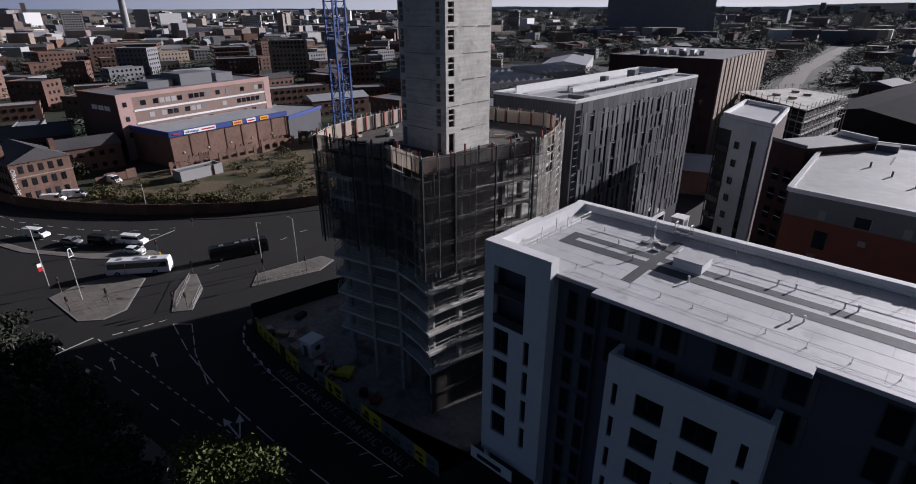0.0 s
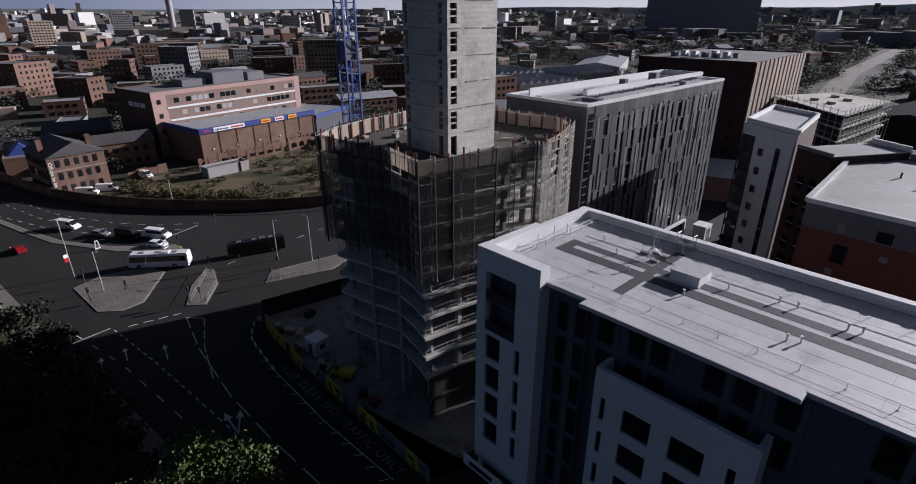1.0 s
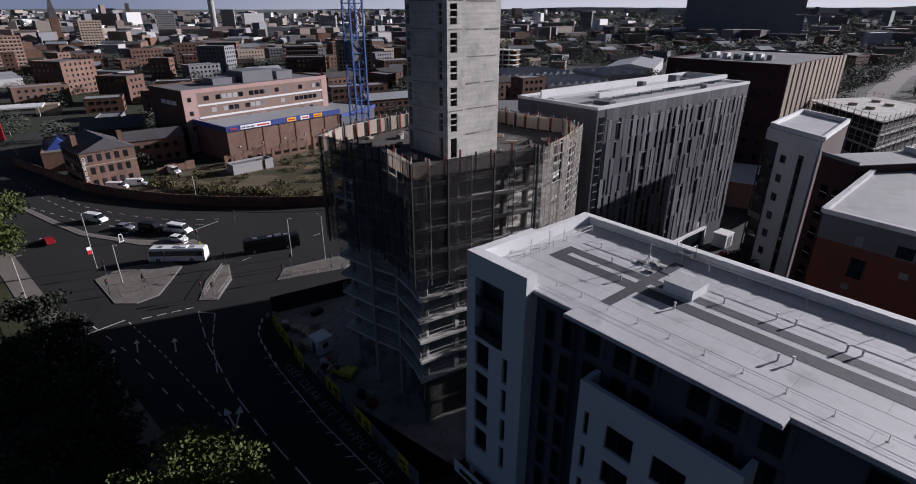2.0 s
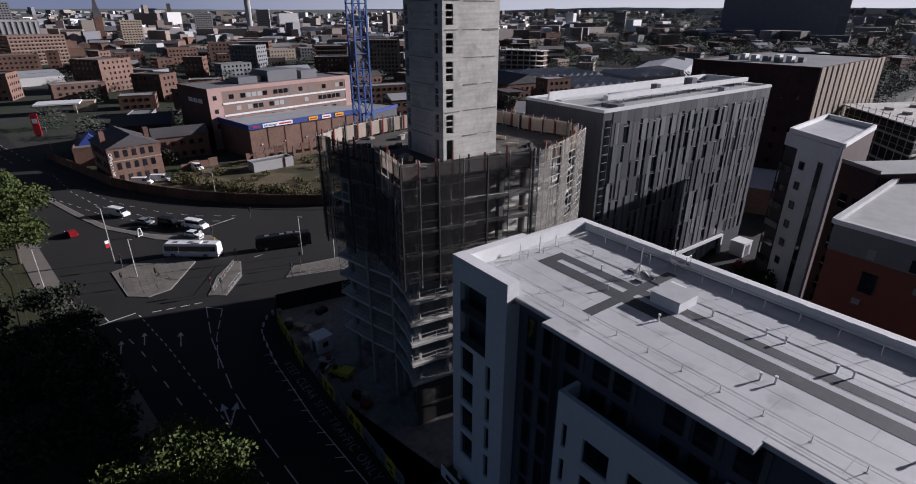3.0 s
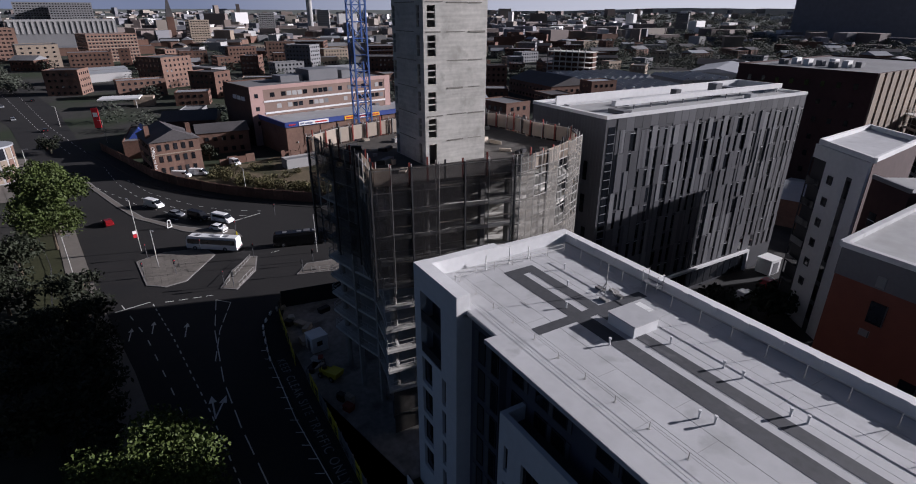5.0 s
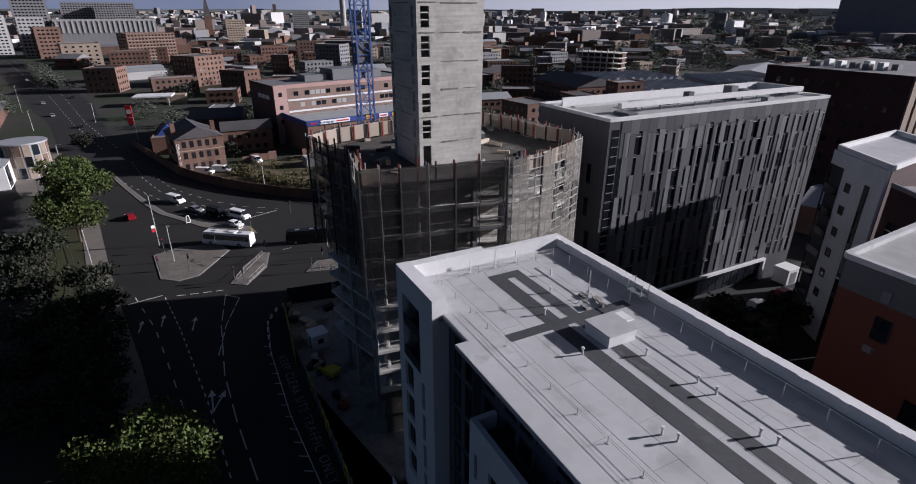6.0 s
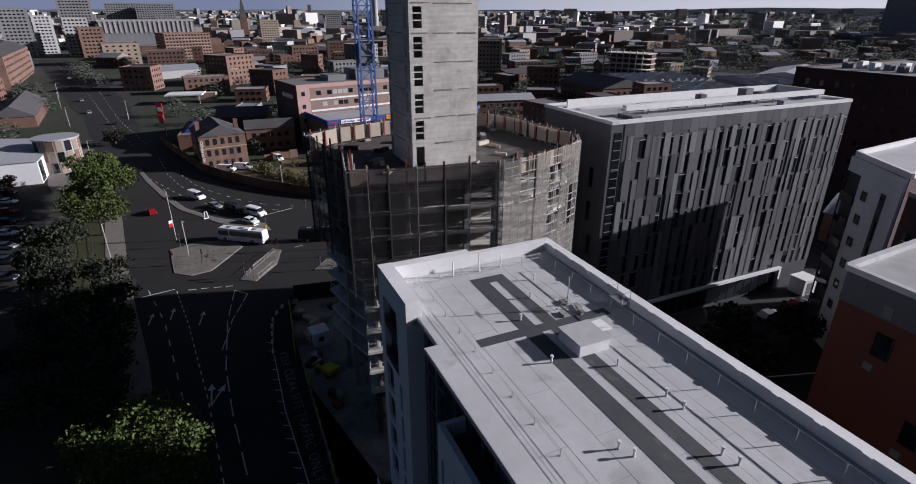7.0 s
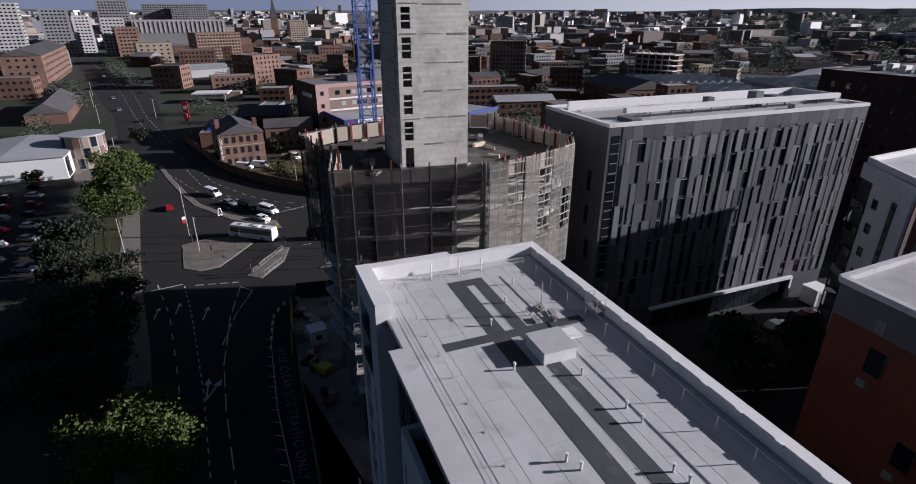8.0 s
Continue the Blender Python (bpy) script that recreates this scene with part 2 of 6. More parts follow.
def thing(name, label, category, at=(0, 0, 0), turn=0, group="", kind=""):
    ob = new(name)
    ob.empty_display_size = 0.5
    ob.matrix_basis = pose(*at, 0, 0, turn)
    return tagged(ob, label, category, group, kind)


def B():
    return bmesh.new()


def at_scale(x, y, z, sx=1, sy=1, sz=1, rz=0):
    return pose(x, y, z, 0, 0, rz) @ Matrix.Diagonal((sx, sy, sz, 1))


UNIT = {}


def unit(material):
    """Shared unit box, base centre at the origin."""
    if material.name not in UNIT:
        UNIT[material.name] = mesh_of("piece", box(B(), -0.5, 0.5, -0.5, 0.5, 0, 1), material)
    return UNIT[material.name]


def piece(name, material, parent, x0, x1, y0, y1, z0, z1, rz=0):
    return put(name, unit(material), parent, at_scale((x0 + x1) / 2, (y0 + y1) / 2, z0, x1 - x0, y1 - y0, z1 - z0, rz))

# ---- ground, roads, pavements ----
def sheet(name, poly, z, material, label, category, thick=0.0):
    bm = B()
    if thick:
        prism(bm, poly, z - thick, z)
    else:
        bm.faces.new([bm.verts.new((x, y, z)) for x, y in poly])
    bmesh.ops.triangulate(bm, faces=[f for f in bm.faces if len(f.verts) > 4])
    if not thick:
        for f in bm.faces:
            f.normal_update()
            if f.normal.z < 0:
                f.normal_flip()
    return tagged(part(name, bm, material), label, category, kind="structure")


sheet("ground", [(-4200, -3000), (700, -3000), (700, 4200), (-4200, 4200)], 0.0, M_GROUND, "dark built-up ground reaching to the horizon", "ground")
ROAD = [(90, 15), (-42, 14.4), (-56, 12.6), (-71.5, 10.6), (-94, 6.7), (-112, 4.0), (-157, -2), (-235, -19), (-309, -33), (-354, -46), (-749, -145),
        (-760, -118), (-420, -32), (-354, -18), (-237, -1), (-185, 14.5), (-172, 20.5), (-161, 27), (-152, 34), (-143, 42), (-134, 51), (-127, 60), (-120, 73), (-113, 95), (-108, 160), (-88, 160), (-86, 110),
        (-80, 76), (-78.8, 56), (-80.8, 44), (-81.5, 35.5), (-75, 30), (-66, 29), (-50, 28.8), (-36, 29.6), (0, 30), (90, 30)]
sheet("road", ROAD, 0.03, M_ASPHALT, "dark worn asphalt road and junction", "road")
sheet("site_ground", [(-80.2, 34), (-74, 31), (-60, 30.3), (-33, 30.6), (-33, 72), (-68, 72), (-74, 62), (-78, 48)], 0.05, M_DIRT, "churned pale dirt of the building site", "building site")
sheet("waste_ground", [(-181, 22), (-162, 32), (-145, 45.5), (-130, 63.5), (-117, 96), (-140, 130), (-200, 120), (-196, 70), (-186, 40)], 0.04, M_WASTE, "rough waste ground with dry scrub", "waste ground")

# ---- apartment block with the white roof ----
ROOF = 27.1
apt = thing("apartment_block", "white and dark-clad apartment block with a flat white roof", "building")
part("wall", prism(B(), [(-31.0, 39.0), (-31.0, 55.6), (40, 55.6), (40, 39.6), (-19.2, 39.6), (-19.2, 38.9), (-23.3, 38.9)], 0, ROOF - 0.35), M_CLAD, apt, "dark blue-grey cladding")
part("roof_slab", prism(B(), [(-31.1, 38.0), (-31.1, 55.8), (40.1, 55.8), (40.1, 38.4), (-2.6, 38.4), (-2.6, 37.3), (-19.2, 37.3), (-19.2, 38.3), (-23.4, 38.3)], ROOF - 0.35, ROOF - 0.03), M_ROOFW, apt, "white roof edge")
# membrane sheets on a dark bed that shows in the seams
piece("membrane_bed", M_ROOFW2, apt, -30.2, 40, 39.3, 55.05, ROOF - 0.03, ROOF - 0.022)
for i in range(8):
    y0 = 39.4 + i * 1.92
    if i % 2:
        piece("membrane_sheet", M_ROOFW, apt, -30.2, -27.13, y0, y0 + 1.885, ROOF - 0.021, ROOF)
    for j in range(9):
        x0 = -30.2 + j * 7.8 + (3.1 if i % 2 else 0)
        piece("membrane_sheet", M_ROOFW, apt, x0, min(x0 + 7.76, 40), y0, y0 + 1.885, ROOF - 0.021, ROOF + 0.004 * ((i + j) % 2))
piece("membrane_sheet", M_ROOFW, apt, -19.1, -2.7, 37.35, 39.38, ROOF - 0.035, ROOF)
piece("membrane_sheet", M_ROOFW, apt, -30.2, -19.12, 38.4, 39.38, ROOF - 0.035, ROOF)
piece("membrane_sheet", M_ROOFW, apt, -2.68, 40, 38.45, 39.38, ROOF - 0.035, ROOF)
# parapets
part("parapet", prism(B(), [(-31.2, 38.7), (-31.2, 46.3), (-30.2, 46.3), (-30.2, 38.7)], ROOF - 0.5, 28.5), M_WHITE, apt)
part("parapet", prism(B(), [(-31.0, 46.3), (-31.0, 55.04), (-30.4, 55.04), (-30.4, 46.3)], ROOF - 0.5, 28.25), M_WHITE, apt)
part("parapet", prism(B(), [(-31.6, 55.05), (-31.6, 55.9), (40.2, 55.9), (40.2, 55.05)], ROOF - 0.5, 27.95), M_WHITE, apt)
part("parapet", prism(B(), [(-31.2, 37.4), (-31.2, 38.7), (-23.4, 38.7), (-23.4, 37.4)], ROOF - 0.6, 28.55), M_WHITE, apt)
for i in range(26):
    x = -29.2 + i * 2.72
    piece("bracket", M_WHITE, apt, x, x + 0.5, 54.9, 55.05, 27.7, 27.99)
# dark walkway strips
for x0, x1, y0, y1 in ((-27.5, 40, 44.95, 46.4), (-27.5, 40, 47.2, 48.3), (-27.5, -26.35, 46.4, 47.2), (-18.5, -17.5, 41.2, 44.95), (-18.5, -17.5, 46.4, 47.2), (-18.5, -17.5, 48.3, 53.0)):
    piece("walkway", M_ROOFD, apt, x0, x1, y0, y1, ROOF + 0.006, ROOF + 0.02)
hatch = part("roof_hatch", box(B(), -16.2, -13.55, 46.98, 49.58, ROOF, 28.02), M_WHITE, apt, "pale box-shaped roof hatch")
part("lid", box(B(), -16.26, -13.49, 46.92, 49.64, 28.02, 28.12), M_ROOFW, hatch, "flat white lid")


def window(parent, x0, x1, y, z0, z1, frame_mat=None, deep=0.12):
    """Recessed glazing in a facade that faces the street, with its frame and a mullion."""
    piece("window", M_GLASS, parent, x0, x1, y - 0.02, y + 0.1, z0, z1)
    fm = frame_mat or M_FRAME
    for a, b, c, d in ((x0, x1, z1 - 0.07, z1), (x0, x1, z0, z0 + 0.07), (x0, x0 + 0.07, z0 + 0.07, z1 - 0.07), (x1 - 0.07, x1, z0 + 0.07, z1 - 0.07)):
        piece("window_frame", fm, parent, a, b, y - 0.06, y - 0.02, c, d)
    if x1 - x0 > 1.5:
        piece("window_frame", fm, parent, x0 + (x1 - x0) * 0.42, x0 + (x1 - x0) * 0.42 + 0.06, y - 0.06, y - 0.02, z0 + 0.07, z1 - 0.07)


def wall_with_holes(parent, x0, x1, y0, y1, z0, z1, holes, material):
    """Facade built of piers and spandrels round real openings (x0, x1, z0, z1)."""
    xs = sorted({x0, x1, *[h[0] for h in holes], *[h[1] for h in holes]})
    zs = sorted({z0, z1, *[h[2] for h in holes], *[h[3] for h in holes]})
    bm = B()
    for a, b in zip(xs, xs[1:]):
        run = None
        for c, d in zip(zs, zs[1:]):
            mx, mz = (a + b) / 2, (c + d) / 2
            solid = not any(h[0] < mx < h[1] and h[2] < mz < h[3] for h in holes)
            if solid:
                run = (run[0] if run else c, d)
            if run and (not solid or d == zs[-1]):
                box(bm, a, b, y0, y1, *run)
                run = None
    return part("facade", bm, material, parent)


STOREY = 3.63
corner_holes = [(-30.0, -26.1, 19.6, 26.2)]
for k in range(5):
    z1 = 19.1 - k * STOREY
    corner_holes += [(-29.9, -27.9, z1 - 2.95, z1), (-26.0, -25.3, z1 - 3.0, z1 - 0.1)]
corner_holes = [h for h in corner_holes if h[2] > 2.2]
wall_with_holes(apt, -31.2, -23.4, 37.4, 38.0, 1.9, ROOF - 0.6, corner_holes, M_WHITE)
part("wall", box(B(), -31.19, -23.42, 39.6, 41, 0, 26), M_CLAD, apt)
part("wall", box(B(), -31.2, -30.6, 38.0, 55, 0, 26.74), M_WHITE, apt)
part("wall", box(B(), -24.0, -23.4, 38.0, 39.6, 0, 26.74), M_WHITE, apt)
part("wall", box(B(), -30.6, -24.0, 38.4, 39.6, 0, 3.0), M_FRAME, apt)
for h in corner_holes[1:]:
    window(apt, h[0], h[1], 37.75, h[2], h[3])
part("balcony_floor", box(B(), -30.0, -26.1, 37.5, 39.6, 22.9, 23.15), M_CLAD, apt)
part("balcony_floor", box(B(), -30.0, -26.1, 37.5, 39.6, 19.4, 19.6), M_CLAD, apt)
for z in (19.6, 23.15):
    window(apt, -29.9, -26.2, 39.5, z + 0.1, z + 2.7)
    piece("balcony_glass", M_FRAME, apt, -30, -26.1, 37.45, 37.48, z + 0.05, z + 1.05)
# dark facade windows
for k in range(7):
    z1 = 25.6 - k * STOREY
    for x0 in (-22.2, -20.3):
        window(apt, x0, x0 + 0.95, 38.84, z1 - 2.9, z1)
        piece("blind_panel", M_GREY2, apt, x0 - 0.6, x0 - 0.05, 38.8, 38.9, z1 - 2.9, z1)
for x0 in (-18.4, -15.5, -13.5, -9.2, -7.0, -4.2, 1.5, 3.6, 8, 10.2, 16, 18.2):
    for k in range(2):
        z1 = 25.7 - k * STOREY
        window(apt, x0, x0 + 1.5, 39.54, z1 - 2.75, z1)
        piece("blind_panel", M_GREY2, apt, x0 + 1.55, x0 + 1.95, 39.5, 39.6, z1 - 2.75, z1)
# white projecting frame
panel_holes = []
for k in range(5):
    z1 = 19.15 - k * STOREY
    panel_holes += [(-14.1, -11.6, z1 - 2.4, z1), (-10.0, -7.3, z1 - 2.4, z1), (-16.25, -15.75, z1 - 2.4, z1), (-5.6, -5.0, z1 - 2.4, z1)]
wall_with_holes(apt, -16.95, -3.8, 37.4, 37.85, 1.5, 21.9, panel_holes, M_WHITE)
for h in panel_holes:
    window(apt, h[0], h[1], 37.7, h[2], h[3])
part("wall", box(B(), -16.95, -16.5, 37.85, 39.6, 1.5, 21.9), M_WHITE, apt)
part("wall", box(B(), -4.25, -3.8, 37.85, 39.6, 1.5, 21.9), M_WHITE, apt)
part("terrace_floor", box(B(), -16.5, -4.25, 37.86, 39.6, 20.4, 20.6), M_ROOFD, apt)
part("wall", box(B(), -16.5, -4.25, 37.95, 38.3, 0, 20.4), M_FRAME, apt)

# ---- tower under construction ----
NET = [(-58.5, 36.5), (-52, 37.7), (-47.9, 38.9), (-43.5, 38.1), (-39.9, 37.3), (-39.1, 41.2), (-38.1, 47), (-36.9, 52.4), (-36.3, 53.0), (-37.4, 57.5), (-39.2, 62), (-41.3, 66), (-46, 68.6), (-52, 67),
       (-58, 67), (-63.5, 65), (-66, 60), (-64.5, 54), (-63.5, 48), (-61.5, 41)]
tower = thing("concrete_tower", "unfinished concrete tower with netted scaffold round its upper floors", "building under construction")


def inset(poly, d):
    out = []
    for i, p in enumerate(poly):
        a, b, c = Vector(poly[i - 1]), Vector(p), Vector(poly[(i + 1) % len(poly)])
        n1, n2 = (b - a).normalized(), (c - b).normalized()
        nn = Vector((-(n1 + n2).y, (n1 + n2).x)).normalized()
        out.append(tuple(b + nn * d))
    return out


SLAB = inset(NET, 0.9)
LEVELS = [7.2, 10.05, 12.9, 15.75, 18.6, 21.45, 24.3, 27.2, 30.2, 33.2]
for z in LEVELS:
    bm = prism(B(), SLAB, z - 0.34, z)
    bmesh.ops.triangulate(bm, faces=[f for f in bm.faces if len(f.verts) > 4])
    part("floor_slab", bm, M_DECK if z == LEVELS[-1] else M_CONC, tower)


def holes_bm(bm, u0, u1, t0, t1, z0, z1, holes, m):
    """Wall in its own plane (u along, t through, z up) with real openings, set by the pose m."""
    us = sorted({u0, u1, *[h[0] for h in holes], *[h[1] for h in holes]})
    zs = sorted({z0, z1, *[h[2] for h in holes], *[h[3] for h in holes]})
    for a, b in zip(us, us[1:]):
        run = None
        for c, d in zip(zs, zs[1:]):
            mu, mz = (a + b) / 2, (c + d) / 2
            solid = not any(h[0] < mu < h[1] and h[2] < mz < h[3] for h in holes)
            if solid:
                run = (run[0] if run else c, d)
            if run and (not solid or d == zs[-1]):
                box(bm, a, b, t0, t1, *run, m)
                run = None
    return bm


# lift core with stair slots
CORE_TOP = 78.0
slots = [(33.25, 35.6)] + [(36.4 + 2.93 * k, 38.5 + 2.93 * k) for k in range(14)]
east = pose(-44.7, 0, 0, 0, 0, 90)
south = pose(0, 45.9, 0)
part("core_wall", holes_bm(B(), 46.15, 53.9, 0, 0.25, 0, CORE_TOP, [(46.35, 47.35, a, b) for a, b in slots], east), M_CONC, tower, "pale cast concrete with lift joints")
part("core_wall", holes_bm(B(), -52.6, -44.7, 0, 0.25, 0, CORE_TOP, [(-46.35, -45.6, a, b) for a, b in slots] + [(-52.4, -51.7, a, b) for a, b in slots], south), M_CONC, tower, "pale cast concrete with lift joints")
part("core_wall", box(B(), -52.6, -52.35, 46.15, 53.65, 0, CORE_TOP), M_CONC, tower)
part("core_wall", box(B(), -52.6, -44.95, 53.65, 53.9, 0, CORE_TOP), M_CONC, tower)
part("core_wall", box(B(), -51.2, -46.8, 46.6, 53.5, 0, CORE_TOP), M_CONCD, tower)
for a, b in slots[1:]:
    for f in (0.33, 0.66):
        z = a + (b - a) * f
        piece("slot_bar", M_CONC, tower, -44.9, -44.72, 46.35, 47.35, z, z + 0.13)
        piece("slot_bar", M_CONC, tower, -46.35, -45.6, 45.95, 46.1, z, z + 0.13)
        piece("slot_bar", M_CONC, tower, -52.4, -51.7, 45.95, 46.1, z, z + 0.13)

# ---- grey panelled block ----
grey = thing("student_block", "grey panelled apartment block with a white-edged flat roof", "building")
GX0, GX1, GY0, GY1, GZ = -59.7, -43.6, 73.0, 121.9, 36.2
part("wall", box(B(), GX0, GX1, GY0, GY1, 0, GZ), M_GREY1, grey)
part("roof", box(B(), GX0 + 0.3, GX1 - 0.3, GY0 + 0.3, GY1 - 0.3, GZ, GZ + 0.06), M_ROOFW2, grey)
for x0, x1, y0, y1 in ((GX0, GX1, GY0, GY0 + 0.5), (GX0, GX1, GY1 - 0.5, GY1), (GX0, GX0 + 0.5, GY0 + 0.5, GY1 - 0.5), (GX1 - 0.5, GX1, GY0 + 0.5, GY1 - 0.5)):
    part("parapet", box(B(), x0 - 0.06, x1 + 0.06, y0 - 0.06, y1 + 0.06, GZ, GZ + 0.45), M_WHITE, grey)

# ---- blocks across the yard ----
wing = thing("white_wing", "white-rendered and terracotta apartment block", "building")
wdir = math.degrees(math.atan2(101.0 - 107.0, -22.7 + 32.6))
wing.matrix_basis = pose(-32.6, 107.2, 0, 0, 0, wdir)
WINV = wing.matrix_basis.inverted()
WPLAN = [tuple((WINV @ Vector((x, y, 0)))[:2]) for x, y in ((-32.6, 107.2), (-22.5, 101.2), (-25.0, 121.5), (-34.6, 126.9))]
part("wall", prism(B(), inset(WPLAN, 0.05), 0, 31.2), M_MAROON, wing, "dark maroon side wall")
part("wall", box(B(), 3.35, 11.78, -0.4, -0.05, 0, 31.2), M_WHITE, wing, "white rendered front wall")
part("wall", box(B(), 0, 3.35, -0.4, -0.05, 29.2, 31.2), M_WHITE, wing, "white rendered front wall")
part("wall", box(B(), 11.75, 18.4, 0.5, 15, 0, 29.2), M_MAROON, wing, "dark maroon brick wall")
ter = thing("terracotta_block", "terracotta and grey apartment block with a flat pale roof", "building")
part("wall", prism(B(), [(-13.6, 76.7), (-16.0, 115), (30, 118), (30, 74.0)], 0, 25.1), M_ORANGE, ter, "terracotta cladding")
part("wall", prism(B(), [(-13.65, 76.65), (-16.05, 115), (30, 118), (30, 73.95)], 25.1, 28.0), M_GREY2, ter)
part("roof", prism(B(), [(-13.65, 76.65), (-16.05, 115), (30, 118), (30, 73.95)], 28.0, 28.1), M_ROOFW2, ter)


# ---- tower: columns, rails, netting, scaffold ----
rng = random.Random(5)


def along(poly, step):
    """Places round a closed plan line at even steps, with the direction there."""
    out = []
    for a, b in zip(poly, poly[1:] + poly[:1]):
        a, b = Vector(a), Vector(b)
        k = max(1, round((b - a).length / step))
        out += [(a.lerp(b, i / k), (b - a).normalized(), a.lerp(b, (i + 1) / k)) for i in range(k)]
    return out


INNER = inset(NET, 2.6)
for (x, y) in [INNER[0], INNER[2], INNER[4], INNER[7], INNER[11], INNER[14], INNER[17]]:
    bm = bar(B(), (x, y, 0), (x, y, 33.1), 0.42, 10)
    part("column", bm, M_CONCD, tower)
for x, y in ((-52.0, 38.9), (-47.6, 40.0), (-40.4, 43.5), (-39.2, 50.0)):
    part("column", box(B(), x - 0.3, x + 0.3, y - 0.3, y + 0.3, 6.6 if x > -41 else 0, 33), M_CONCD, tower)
# inner partitions on the floors
PART = inset(NET, 6.0)
for z in LEVELS[:-1]:
    for (a, d, b) in along(PART, 3.0):
        if rng.random() < 0.45 and a.x < -47:
            m = pose(a.x, a.y, z, 0, 0, math.degrees(math.atan2(d.y, d.x)))
            L = (b - a).length
            put("partition", unit(M_CONCD if rng.random() < 0.6 else M_PLY), tower, m @ at_scale(L / 2, 0, 0, L * rng.uniform(0.5, 1.0), 0.12, 2.5))
# lift joints on the core
for k in range(15):
    z = 33.2 + 2.93 * k + 2.65
    for a, b in ((46.2, 48.6), (48.7, 51.4), (51.5, 53.8)):
        if rng.random() < 0.85:
            piece("lift_joint", M_JOINT, tower, -44.72, -44.67 - 0.03 * rng.random() + 0.03, a, b - rng.uniform(0, 0.8), z + rng.uniform(-0.05, 0.05), z + rng.uniform(0.06, 0.14))
    piece("lift_joint", M_JOINT, tower, -51.6, -46.4 - rng.uniform(0, 1.2), 45.87, 45.92, z, z + 0.09)
# edge rails of the open floors
rail_post = mesh_of("rail_post", bar(B(), (0, 0, 0), (0, 0, 1.1), 0.035, 5), M_STEEL)
rail_bar = mesh_of("rail_bar", bar(B(), (0, 0, 0), (1, 0, 0), 0.03, 5), M_STEEL)
EDGE = inset(NET, 1.05)
for z in LEVELS[:6]:
    for (a, d, b) in along(EDGE[17:] + EDGE[:10], 2.8):
        if (a - b).length > 6:
            continue
        rz = math.degrees(math.atan2(d.y, d.x))
        put("rail_post", rail_post, tower, pose(a.x, a.y, z))
        for h in (0.55, 1.08):
            put("rail_bar", rail_bar, tower, at_scale(a.x, a.y, z + h, (b - a).length, 1, 1, rz))
# deck clutter on the top floor: kicker bars, stacked timber, formwork
for i in range(46):
    x, y = rng.uniform(-62, -43), rng.uniform(41, 64)
    if -54 < x < -43.6 and 44.5 < y < 55.5:
        continue
    w, d, h = rng.uniform(0.2, 2.4), rng.uniform(0.15, 1.0), rng.uniform(0.1, 0.6)
    put("formwork", unit(rng.choice((M_PLY, M_CONCD, M_CONCD, M_BLACK, M_BLACK))), tower, at_scale(x, y, 33.2, w, d, h, rng.uniform(0, 180)))
# red edge-protection posts with pale screens round the deck
for i, (a, d, b) in enumerate(along(NET, 2.3)):
    n = Vector((-d.y, d.x)) * 0.45
    p = a + n
    rz = math.degrees(math.atan2(d.y, d.x))
    put("screen_post", unit(M_BLACK if i % 4 == 1 else M_RUST), tower, at_scale(p.x, p.y, 33.2, 0.18, 0.14, 2.2 + 0.45 * (i % 3 == 0), rz))
    m = (a + b) / 2 + n * 0.5
    if not (m.y > 56 or m.x < -57 or (m.y < 40 and m.x > -48)):
        continue
    put("screen_net", unit(M_NETP), tower, at_scale(m.x, m.y, 33.25, (b - a).length - 0.25, 0.025, 1.9, rz))

